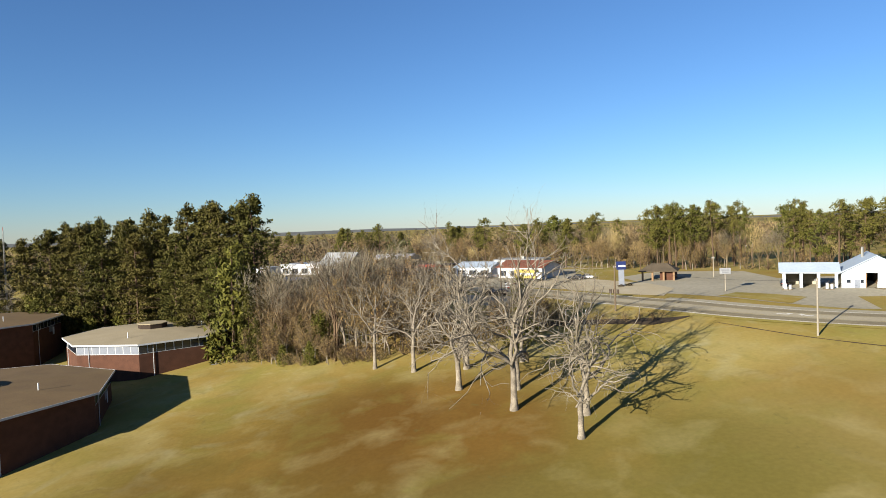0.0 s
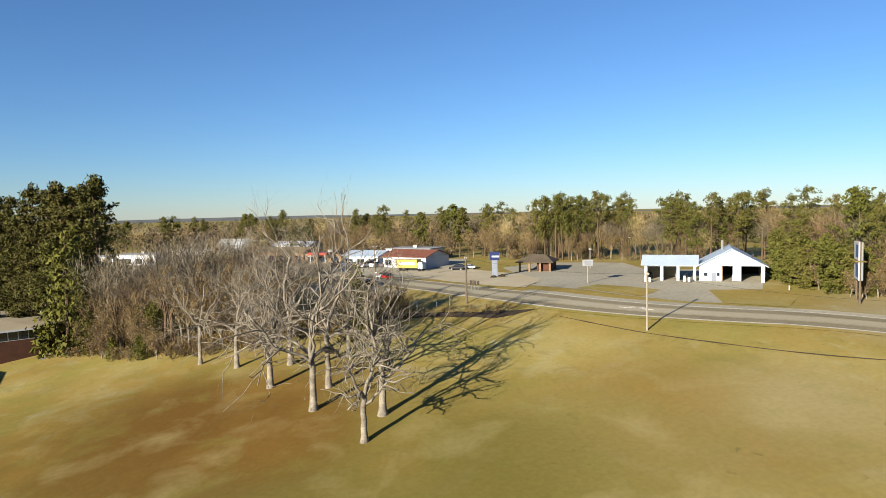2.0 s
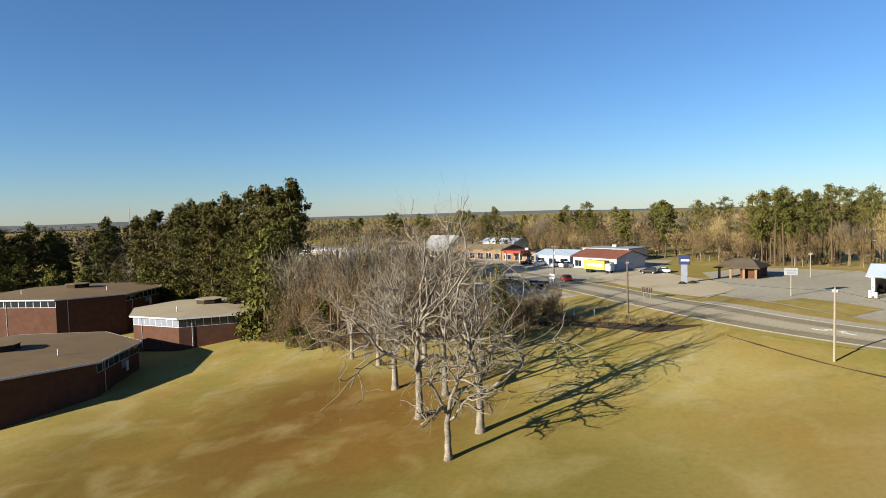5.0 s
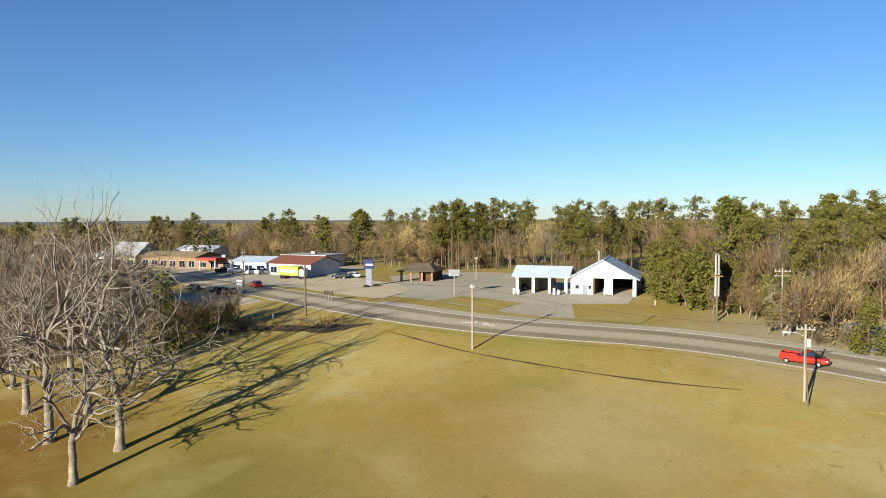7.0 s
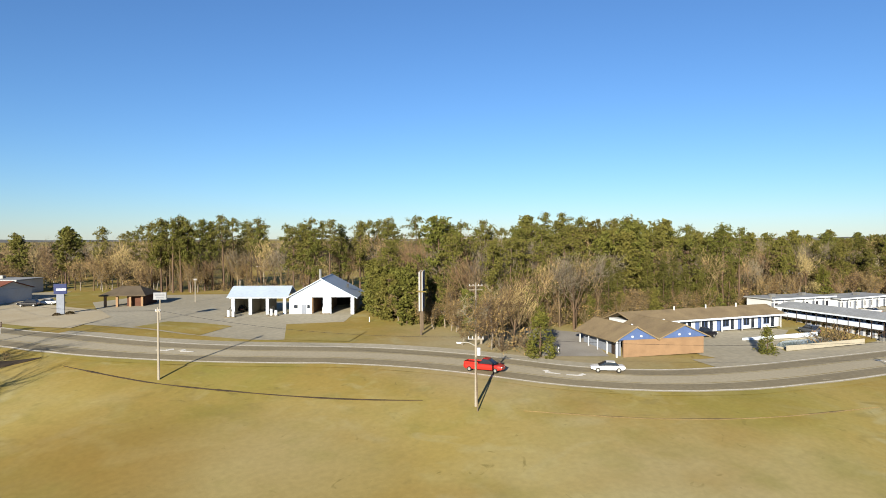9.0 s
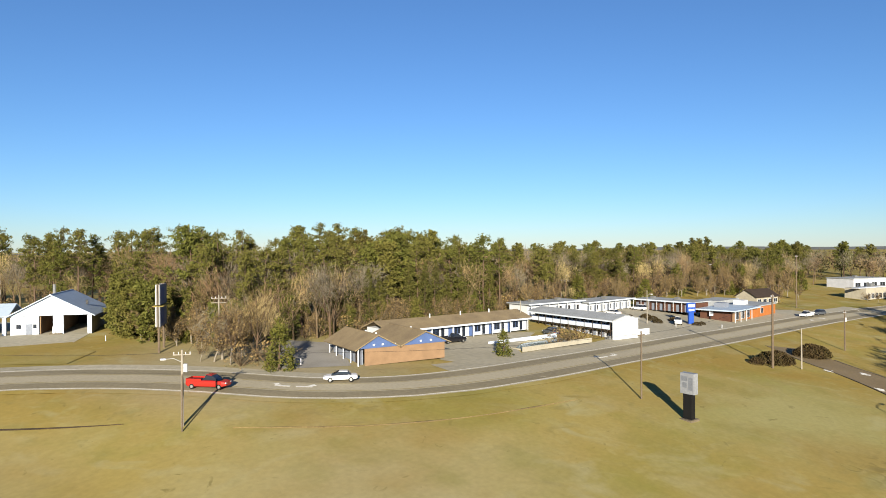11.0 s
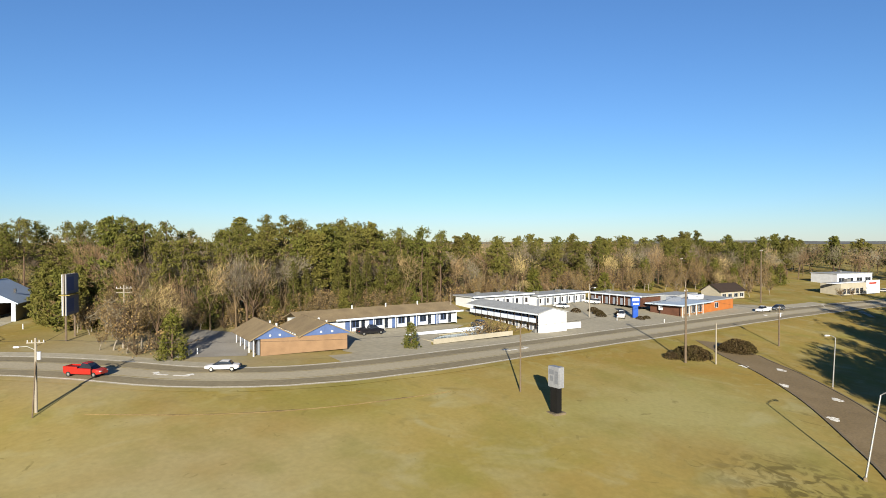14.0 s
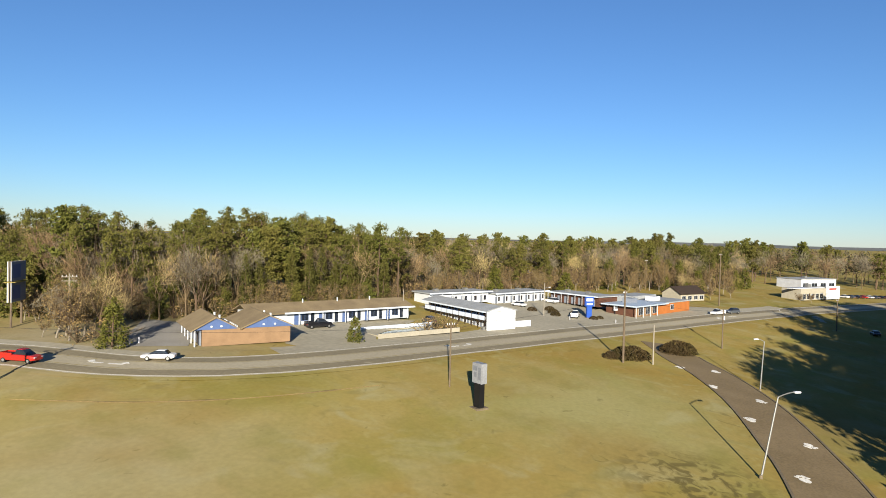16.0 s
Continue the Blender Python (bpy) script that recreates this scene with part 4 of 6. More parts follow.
def motel_wing():
    a, b = Vector((160.3, 77.0)), Vector((187.5, 69.6))
    ang = math.degrees(math.atan2(b.y - a.y, b.x - a.x))
    t = thing("motel_wing", a.x, a.y, ang, "long white motel wing with blue doors and a brown shingle roof", "motel")
    L, D, h = (b - a).length, 8.0, 2.7
    part("wall", boxes((-8, 0, 0, L, D, h)), M["white"], t)
    part("roof_slope", plate([(-9, -1.4, h - 0.1), (L + 0.7, -1.4, h - 0.1), (L + 0.7, D / 2, h + 1.5), (-9, D / 2, h + 1.5)], 0.16), M["shingle"], t)
    part("roof_slope", plate([(-9, D / 2, h + 1.5), (L + 0.7, D / 2, h + 1.5), (L + 0.7, D + 0.7, h - 0.1), (-9, D + 0.7, h - 0.1)], 0.16), M["shingle"], t)
    part("fascia", boxes((-2, -1.5, h - 0.3, L + 0.7, -1.42, h + 0.02)), M["bluewhite"], t)
    part("gable_end", plate([(L - 0.05, 0, h), (L - 0.05, D, h), (L - 0.05, D / 2, h + 1.4)], 0.15), M["white"], t)
    for k in range(5):
        x = 0.6 + k * 5.4
        part("door", boxes((x, -0.06, 0, x + 1.0, -0.01, 2.1)), M["bluetrim"], t)
        window(t, x + 1.5, 0, 0.7, 1.6, 1.4, M["bluetrim"], panes=2)
        part("dark_opening", boxes((x + 3.6, -0.04, 0.1, x + 4.4, -0.01, 2.2)), M["glass"], t)
    for k in range(6):
        part("porch_post", boxes((1 + k * 5.2, -1.35, 0, 1.12 + k * 5.2, -1.23, h - 0.2)), M["white"], t)
    for k in range(3):
        part("roof_vent", rods(((4 + k * 8, D / 2 - 0.5, h + 1.2), (4 + k * 8, D / 2 - 0.5, h + 2.1), 0.14)), M["white"], t)


motel_wing()


def pool(x, y, turn):
    t = thing("swimming_pool", x, y, turn, "walled motel pool with greenish water", "pool")
    part("basin_rim", boxes((0, 0, 0, 17, 0.5, 0.3), (0, 6.5, 0, 17, 7, 0.3), (0, 0.5, 0, 0.5, 6.5, 0.3), (16.5, 0.5, 0, 17, 6.5, 0.3)), M["lot"], t)
    part("water", boxes((0.5, 0.5, 0.02, 16.5, 6.5, 0.15)), M["water"], t)
    part("pool_wall", boxes((-1, -1.3, 0, 18.5, -1.1, 0.9)), M["cream"], t)
    part("pool_wall", boxes((-1, 8, 0, 18.5, 8.2, 0.9)), M["bluewhite"], t)


pool(166.5, 58.8, -15)


# ---- two-storey motel ----
def motel_tall():
    a, b = Vector((193.0, 52.2)), Vector((202.0, 77.0))
    ang = math.degrees(math.atan2(b.y - a.y, b.x - a.x)) - 90
    t = thing("motel_block", a.x, a.y, ang, "two-storey white motel block with grey doors and a flat roof", "motel")
    L, W, h = (b - a).length, 7.4, 4.1
    f = h / 2
    part("wall", boxes((1.4, 0, 0, W, L, h)), M["panel"], t)
    part("end_wall", boxes((0, -0.3, 0, W + 0.3, 0, h)), M["white"], t)
    part("end_gable", plate([(0, -0.3, h), (W + 0.3, -0.3, h), (W / 2, -0.3, h + 0.9)], -0.28), M["white"], t)
    part("roof_slope", plate([(-0.4, -0.6, h), (W / 2, -0.6, h + 0.95), (W / 2, L + 0.4, h + 0.95), (-0.4, L + 0.4, h)], -0.15), M["greyroof"], t)
    part("roof_slope", plate([(W / 2, -0.6, h + 0.95), (W + 0.6, -0.6, h), (W + 0.6, L + 0.4, h), (W / 2, L + 0.4, h + 0.95)], -0.15), M["greyroof"], t)
    part("balcony", boxes((0, 0, f - 0.15, 1.38, L, f)), M["darkbrown"], t)
    part("fascia", boxes((-0.42, -0.3, h - 0.28, -0.32, L + 0.3, h + 0.02)), M["bluewhite"], t)
    n = 10
    for k in range(n):
        y = 0.6 + k * (L - 1) / n
        part("balcony_post", boxes((0.02, y, 0, 0.14, y + 0.14, h - 0.05)), M["darkbrown"], t)
        part("railing_panel", boxes((0.04, y + 0.16, f + 0.06, 0.1, y + (L - 1) / n - 0.02, f + 1.0)), M["bluewhite"], t)
        part("handrail", boxes((0.0, y + 0.15, f + 1.0, 0.15, y + (L - 1) / n - 0.01, f + 1.07)), M["bluetrim"], t)
        for z in (0, f):
            part("door", boxes((1.34, y + 0.4, z + 0.02, 1.39, y + 1.2, z + 1.85)), M["greypaint"], t)
            window(t, y + 1.4, 1.4, z + 0.5, 1.0, 1.2, M["white"], axis="y")
    part("air_unit", boxes((-0.6, 0.3, 0, 0.0, 1.0, 0.8)), M["steel"], t)
    part("side_fence", boxes((W + 0.4, 1.8, 0, W + 6.5, 2.0, 1.4)), M["white"], t)


motel_tall()


def low_wing(ax, ay, bx, by, d, h, walls, roof, label, n=8, name="motel_row"):
    a, b = Vector((ax, ay)), Vector((bx, by))
    t = thing(name, ax, ay, math.degrees(math.atan2(by - ay, bx - ax)), label, "motel", "motel rows round the court")
    L = (b - a).length
    part("wall", boxes((0, 0, 0, L, d, h)), walls, t)
    part("roof", boxes((-0.6, -1.3, h, L + 0.6, d + 0.6, h + 0.28)), roof, t)
    part("roof_edge", boxes((-0.62, -1.38, h - 0.05, L + 0.62, -1.32, h + 0.3)), M["bluewhite"], t)
    for k in range(n):
        x = L * (k + 0.12) / n
        part("door", boxes((x, -0.05, 0, x + 0.95, -0.01, 2.0)), M["greypaint"], t)
        window(t, x + 1.3, 0, 0.6, min(1.7, L / n - 2.6), 1.3, M["darkbrown"], panes=2)
        part("porch_post", boxes((x - 0.3, -1.2, 0, x - 0.18, -1.08, h)), M["white"], t)
        if k % 3 == 1:
            part("roof_unit", boxes((x, d * 0.4, h + 0.28, x + 1.3, d * 0.4 + 1.1, h + 1.0)), M["steel"], t)
    return t


low_wing(212, 83.5, 232, 77.8, 7, 2.9, M["white"], M["greyroof"], "white motel row with a pale flat roof", 6)
low_wing(233.5, 76.8, 256, 72.6, 7.5, 2.8, M["white"], M["greyroof"], "long white motel row facing the court", 7)
low_wing(257.5, 71.6, 252.2, 53, 8, 2.8, M["brick"], M["greyroof"], "brown motel row with pale window bands", 7)


def restaurant():
    a, b = Vector((252.0, 42.2)), Vector((285, 37.6))
    t = thing("restaurant", a.x, a.y, math.degrees(math.atan2(b.y - a.y, b.x - a.x)), "flat-roofed restaurant with an orange painted brick front", "restaurant")
    L, h = (b - a).length, 3.0
    part("wall", boxes((0, 0.3, 0, L, 9, h)), M["brick"], t)
    part("orange_front", boxes((L * 0.32, 0, 0, L, 0.28, h)), M["orange"], t)
    part("side_front", boxes((-0.3, 0.3, 0, -0.02, 9, h)), M["brick"], t)
    part("entrance_bay", boxes((0.5, 0.02, 0, L * 0.3, 0.28, h)), M["tanbrick"], t)
    for k in range(3):
        window(t, 2 + k * 4, 0.02, 0.5, 2.3, 2.0, M["white"], panes=3)
    window(t, L * 0.62, 0, 0.9, 2.2, 1.6, M["white"], panes=2)
    part("roof", boxes((-2.2, -1.6, h, L * 0.5, 9.6, h + 0.35)), M["metalroof"], t)
    part("roof", boxes((L * 0.5 + 0.02, -0.3, h, L + 0.3, 9.6, h + 0.3)), M["greyroof"], t)
    part("roof_unit", boxes((L * 0.55, 4, h + 0.3, L * 0.66, 7, h + 1.6)), M["panel"], t)
    part("roof_unit", boxes((L * 0.2, 5, h + 0.35, L * 0.3, 8, h + 1.5)), M["greypaint"], t)
    part("upper_block", boxes((L * 0.5, 10.4, 0, L * 0.95, 18, 4.2)), M["greyroof"], t)
    for k in range(4):
        part("awning_post", boxes((-2.0 + k * 4.0, -1.5, 0, -1.85 + k * 4.0, -1.35, h)), M["white"], t)


restaurant()


def big_store():
    t = thing("supermarket", 372, 20.5, -22, "white flat-roofed supermarket with a red sign band", "store")
    t.scale = (0.66, 0.34, 0.66)
    part("wall", boxes((0, 0, 0, 42, 24, 7.0)), M["cream"], t)
    part("parapet", boxes((27, -0.6, 0, 42, -0.02, 8.2)), M["white"], t)
    part("sign_band", boxes((30, -0.75, 5.9, 38, -0.62, 6.9)), M["redpaint"], t)
    for k in range(5):
        window(t, 2 + k * 4.6, 0, 0.6, 3.4, 3.2, M["white"], panes=3)
    part("canopy", boxes((-6, 2, 7.05, 27, 10, 7.5)), M["panel"], t)
    part("roof_unit", boxes((14, 8, 7.5, 18, 12, 9.4)), M["steel"], t)


big_store()
shop(315, 49, -20, 13, 8, 2.6, M["cream"], M["darkbrown"], "low house with a brown roof among trees", 2.6, 4, name="house")
shop(330, 128, -20, 13, 10, 5.5, M["white"], M["greyroof"], "white house half hidden by trees", 3.4, 3, name="house")
shop(446, 30, -30, 24, 14, 5.0, M["panel"], M["greyroof"], "pale shop beyond the supermarket", 0, 4)


# ---- poles and lamps ----
def utility_pole(x, y, h, label, m="polewood", r=0.16, arm=0.0, arm_turn=0.0, lamp=0.0, box_on=False, lean=(0, 0)):
    t = thing("utility_pole", x, y, arm_turn, label, "utility pole", sink=0.3)
    top = (lean[0], lean[1], h + 0.3)
    part("pole", rods(((0, 0, 0), top, r, r * 0.72), seg=10), M[m], t)
    if arm:
        for dz in (0.5,) if arm < 2 else (0.5, 1.2):
            part("crossarm", boxes((lean[0] - arm / 2, lean[1] - 0.06, top[2] - dz - 0.12, lean[0] + arm / 2, lean[1] + 0.06, top[2] - dz)), M[m], t)
        for u in (-0.45, -0.2, 0.2, 0.45):
            part("insulator", rods(((lean[0] + u * arm, lean[1], top[2] - 0.5), (lean[0] + u * arm, lean[1], top[2] - 0.25), 0.06, 0.04), seg=6), M["panel"], t)
    if lamp:
        s = 1 if lamp > 0 else -1
        a = abs(lamp)
        ar = part("lamp_arm", rods(((lean[0], lean[1], h - 1.1), (lean[0] + s * a * 0.5, lean[1], h - 0.65), 0.05), ((lean[0] + s * a * 0.5, lean[1], h - 0.65), (lean[0] + s * a, lean[1], h - 0.7), 0.05), seg=6), M["steel"], t)
        part("lamp_head", boxes((lean[0] + s * a - 0.1 if s > 0 else lean[0] - a - 0.5, lean[1] - 0.14, h - 0.8, lean[0] + a + 0.5 if s > 0 else lean[0] - a + 0.1, lean[1] + 0.14, h - 0.62), bevel=0.03), M["panel"], ar)
    if box_on:
        part("transformer", rods(((lean[0] + 0.35, lean[1], h - 2.2), (lean[0] + 0.35, lean[1], h - 1.3), 0.22), seg=10), M["panel"], t)
    return t


utility_pole(74.2, 97.2, 9.6, "pale slender utility pole at the field's edge", "palepole", 0.17, arm=0.7, arm_turn=-45)
p2 = utility_pole(101.8, 64.8, 8.6, "pale wooden utility pole with crossarms and a street lamp", "palepole", 0.17, arm=1.9, arm_turn=-40, lamp=-1.8, box_on=True)
part("brace_pole", rods(((0.2, -1.6, 0.1), (0, 0, 6.4), 0.09, 0.08)), M["polewood"], p2)
utility_pole(53.2, 129.2, 9.6, "dark wooden utility pole beside the highway", "polewood", 0.2, arm=0.6, arm_turn=-50)
utility_pole(42.5, 182, 9.5, "dark wooden utility pole by the shops", "polewood", 0.2, arm=1.6, arm_turn=-50, box_on=True)
utility_pole(124.6, 91.5, 9.8, "weathered utility pole with a crossarm before the trees", "palepole", 0.16, arm=2.4, arm_turn=-30)
utility_pole(151.4, 30.6, 9.6, "thin wooden utility pole behind the school sign", "polewood", 0.13, arm=1.4, arm_turn=-20)
utility_pole(193.4, 21.5, 13.6, "tall dark wooden utility pole by the hedge", "polewood", 0.22, arm=1.0, arm_turn=-20)
utility_pole(198.1, 17.5, 7.6, "short pale pole at the drive's mouth", "palepole", 0.15)
utility_pole(232.5, 14.0, 9.0, "dark utility pole on the verge", "polewood", 0.17, arm=1.2, arm_turn=-20, box_on=True)
utility_pole(296.4, -1.0, 9.5, "distant wooden utility pole", "polewood", 0.18, arm=1.6, arm_turn=-20)
utility_pole(312.5, 36.0, 18.0, "tall distant utility pole", "polewood", 0.24, arm=1.6, arm_turn=-20)
utility_pole(101.5, 171.0, 6.0, "pale lot light pole", "palepole", 0.14, arm=0.8, arm_turn=-40)
utility_pole(127, 190.0, 8.0, "lot lamp pole before the dark trees", "palepole", 0.13, lamp=-1.8, arm_turn=-25)
utility_pole(105, 206.0, 15.0, "tall pole with a flood lamp among pines", "polewood", 0.2, arm=1.2, arm_turn=-25, lamp=1.2)
utility_pole(187.8, 71.5, 6.8, "thin pole at the end of the motel wing", "palepole", 0.1)
utility_pole(227, 57.0, 8.5, "tall lamp pole in the motel court", "palepole", 0.14, lamp=1.3, arm_turn=-30)
utility_pole(271, 112.0, 14.0, "wooden utility pole behind the motel", "polewood", 0.2, arm=1.5, arm_turn=-20)
utility_pole(334, 70.0, 12.0, "wooden utility pole by the far trees", "polewood", 0.2, arm=1.5, arm_turn=-20)


def street_lamp(x, y, h, turn, reach, lean, label):
    t = thing("street_lamp", x, y, turn, label, "street lamp", "driveway lamps", sink=0.1)
    top = Vector((lean, 0, h * 0.95))
    part("pole", rods(((0, 0, 0), top, 0.13, 0.09), seg=10), M["steel"], t)
    part("base", rods(((0, 0, 0), (0, 0, 0.5), 0.24, 0.2), seg=10), M["kerb"], t)
    bm = bmesh.new()
    prev = top
    for k in range(1, 7):
        q = top + Vector((reach * k / 6, 0, h * 0.05 * math.sin(k / 6 * math.pi / 2)))
        rod(bm, prev, q, 0.07, 0.06, seg=6)
        prev = q
    arm = part("arm", bm, M["steel"], t)
    part("lamp_head", boxes((prev.x - 0.1, -0.18, prev.z - 0.12, prev.x + 0.75, 0.18, prev.z + 0.1), bevel=0.05), M["panel"], arm)


street_lamp(156.8, -10.1, 9.9, -40, 2.2, 1.9, "tall leaning steel street lamp beside the drive")
street_lamp(199.4, -1.0, 9.2, 138, 1.3, -0.5, "tall steel street lamp across the drive")


def wire(points, label, sag=0.6):
    """An overhead cable between points on poles."""
    bm = bmesh.new()
    for a, b in zip(points[:-1], points[1:]):
        a, b = Vector(a), Vector(b)
        prev = a
        for k in range(1, 13):
            s = k / 12
            q = a.lerp(b, s) - Vector((0, 0, sag * 4 * s * (1 - s)))
            rod(bm, prev, q, 0.02, seg=3)
            prev = q
    return tagged(link("overhead_cable", bm, M["black"]), label, "cable")


def at(x, y, z):
    return (x, y, tri_height(x, y) + z)


wire((at(102.7, 64.0, 8.3), at(151.4, 30.6, 9.2), at(193.4, 21.5, 12.8), at(232.5, 14, 8.6), at(296.4, -1, 9)), "thin overhead cable along the field's edge", 1.0)
wire((at(100.9, 65.6, 8.3), at(74.2, 97.2, 9.2), at(53.2, 129.2, 9.2), at(42.5, 182, 9.1)), "thin overhead cable along the highway", 1.0)
wire((at(101.8, 64.8, 7.6), at(124.6, 91.5, 9.3)), "thin overhead cable crossing the highway", 0.7)


# ---- vehicles ----
def loft(sections, seg_pts):
    """A body skinned over cross sections along x: each (x, half width, z low, z high, roundness)."""
    bm = bmesh.new()
    rings = []
    for x, w, z0, z1, rr in sections:
        ring = []
        for k in range(seg_pts):
            a = math.tau * k / seg_pts
            c, s = math.cos(a), math.sin(a)
            ex = 2 / rr
            ring.append(bm.verts.new((x, w * math.copysign(abs(c) ** ex, c), (z0 + z1) / 2 + (z1 - z0) / 2 * math.copysign(abs(s) ** ex, s))))
        rings.append(ring)
    for r0, r1 in zip(rings[:-1], rings[1:]):
        for k in range(seg_pts):
            bm.faces.new((r0[k], r0[(k + 1) % seg_pts], r1[(k + 1) % seg_pts], r1[k]))
    bm.faces.new(rings[0][::-1])
    bm.faces.new(rings[-1])
    bmesh.ops.recalc_face_normals(bm, faces=bm.faces[:])
    return bm


def vehicle(kind, paint, label, category):
    t = new("car" if kind != "pickup" else "pickup_truck")
    tagged(t, label, category)
    L = {"sedan": 4.7, "suv": 4.7, "pickup": 5.6}[kind]
    w = 0.92
    hood = {"sedan": 0.95, "suv": 1.1, "pickup": 1.15}[kind]
    roof = {"sedan": 1.45, "suv": 1.75, "pickup": 1.85}[kind]
    part("body", loft([(-L / 2, w * 0.86, 0.45, hood - 0.12, 5), (-L / 2 + 0.3, w, 0.3, hood, 6), (0, w, 0.28, hood, 6), (L / 2 - 0.6, w, 0.3, hood - 0.06, 6), (L / 2, w * 0.82, 0.42, hood - 0.2, 5)], 20), paint, t)
    c0, c1 = {"sedan": (-1.5, 1.05), "suv": (-2.2, 1.0), "pickup": (-0.5, 1.5)}[kind]
    cab = part("cabin", loft([(c0, w * 0.82, hood - 0.1, hood + 0.02, 5), (c0 + 0.45, w * 0.8, hood - 0.1, roof - 0.05, 5), (0.3 * c1, w * 0.8, hood - 0.1, roof, 5), (c1 - 0.55, w * 0.8, hood - 0.1, roof - 0.1, 5), (c1 + 0.2, w * 0.84, hood - 0.1, hood + 0.02, 5)], 16), M["glass"], t)
    part("roof_panel", loft([(c0 + 0.5, w * 0.7, roof - 0.1, roof, 5), (0, w * 0.72, roof - 0.05, roof + 0.03, 5), (c1 - 0.7, w * 0.7, roof - 0.12, roof - 0.03, 5)], 12), paint, cab)
    if kind == "pickup":
        part("bed_side", boxes((-L / 2 + 0.1, -w, hood - 0.1, -0.6, -w + 0.1, hood + 0.2), (-L / 2 + 0.1, w - 0.1, hood - 0.1, -0.6, w, hood + 0.2), (-L / 2 + 0.05, -w + 0.1, hood - 0.1, -L / 2 + 0.15, w - 0.1, hood + 0.2)), paint, t)
        part("bed_liner", boxes((-L / 2 + 0.2, -w + 0.12, hood - 0.05, -0.6, w - 0.12, hood + 0.03)), M["black"], t)
    for sx in (-L / 2 + 0.9, L / 2 - 0.95):
        for sy in (-1, 1):
            wh = part("wheel", rods(((sx, sy * (w - 0.2), 0.34), (sx, sy * (w + 0.02), 0.34), 0.34), seg=16), M["rubber"], t)
            part("rim", rods(((sx, sy * (w - 0.02), 0.34), (sx, sy * (w + 0.035), 0.34), 0.2), seg=12), M["steel"], wh)
    for sy in (-0.62, 0.62):
        part("headlight", boxes((L / 2 - 0.12, sy - 0.2, hood - 0.42, L / 2 + 0.01, sy + 0.2, hood - 0.24), bevel=0.03), M["panel"], t)
        part("tail_light", boxes((-L / 2 - 0.01, sy - 0.18, hood - 0.4, -L / 2 + 0.1, sy + 0.18, hood - 0.2), bevel=0.03), M["redpaint"], t)
    return t


def park(kind, paint, x, y, turn, label, category="car", lift=0.06):
    t = vehicle(kind, paint, label, category)
    t.matrix_basis = pose(x, y, tri_height(x, y) + lift, 0, 0, turn)
    return t


pp, pa = road_point(122, 58, 9.3)
park("sedan", M["carwhite"], pp.x, pp.y, pa + 180, "white sedan driving on the highway", lift=0.13)
pp, pa = road_point(110.5, 71.5, 2.2)
park("pickup", M["carred"], pp.x, pp.y, pa, "bright red pickup truck on the highway", "pickup truck", lift=0.13)
park("pickup", M["carblack"], 163.0, 72.0, -15, "dark pickup parked before the motel wing", "pickup truck")
park("pickup", M["carwhite"], 233.6, 51.3, 20, "white pickup parked by the blue sign", "pickup truck")
park("sedan", M["carwhite"], 236.0, 70.0, 80, "white car parked in the motel court")
park("suv", M["carwhite"], 253.0, 68.8, 80, "white van parked before the motel rows", "van")
park("suv", M["cargrey"], 188.0, 64.0, 60, "dark car parked beside the motel block")
park("pickup", M["carwhite"], 285, 29.0, 160, "white work truck on the far verge", "pickup truck")
park("suv", M["cargrey"], 294, 27.0, 150, "dark blue vehicle on the far verge")
park("suv", M["carblack"], 68.5, 192, 150, "dark SUV parked near the bank sign")
park("sedan", M["carwhite"], 72.5, 193.5, 150, "white car parked near the bank sign")
park("sedan", M["carblack"], 102.5, 142.8, 57, "black car inside a wash bay")
park("suv", M["carred"], 45.5, 181, 110, "red SUV on the far stretch of highway", lift=0.1)
for k, (x, y, c) in enumerate(((45, 221, "carwhite"), (48, 219, "carwhite"), (51, 217, "cargrey"), (54, 215, "carwhite"), (40, 228, "carwhite"), (36, 234, "carblack"))):
    park("pickup", M[c], x, y, 50, "pickup parked in a row before the shops", "pickup truck")
for x, y, c in ((39, 170, "carblack"), (36.5, 174, "carblack"), (30, 186, "cargrey"), (20, 205, "carwhite"), (14, 214, "carwhite"), (4, 232, "carblack"), (-8, 240, "carwhite"), (-20, 262, "cargrey")):
    park("suv", M[c], x, y, 130, "parked car in the lot behind the bare trees")
for k in range(9):
    park("sedan", M[("carwhite", "cargrey", "carblack", "carred")[k % 4]], 412 + k * 3.4, 10 - k * 2.0, 62, "car parked before the supermarket")
park("sedan", M["cargrey"], 303, -10, 20, "car parked in the shade of trees")


def box_truck(x, y, turn):
    t = thing("box_truck", x, y, turn, "yellow box truck trailer by the store", "truck")
    part("cargo_box", boxes((-4.2, -1.2, 1.0, 3.2, 1.2, 3.6), bevel=0.05), M["caryellow"], t)
    part("cab", boxes((3.3, -1.1, 0.7, 5.0, 1.1, 2.8), bevel=0.2), M["bluewhite"], t)
    part("chassis", boxes((-4.0, -0.5, 0.6, 4.4, 0.5, 0.98)), M["black"], t)
    part("side_lettering", boxes((-3.4, -1.23, 1.9, 2.4, -1.21, 2.7)), M["panel"], t)
    for sx in (-3.0, -2.0, 4.0):
        for sy in (-1.0, 1.0):
            part("wheel", rods(((sx, sy - 0.15, 0.5), (sx, sy + 0.15, 0.5), 0.5), seg=14), M["rubber"], t)


box_truck(55.8, 199.5, -45)


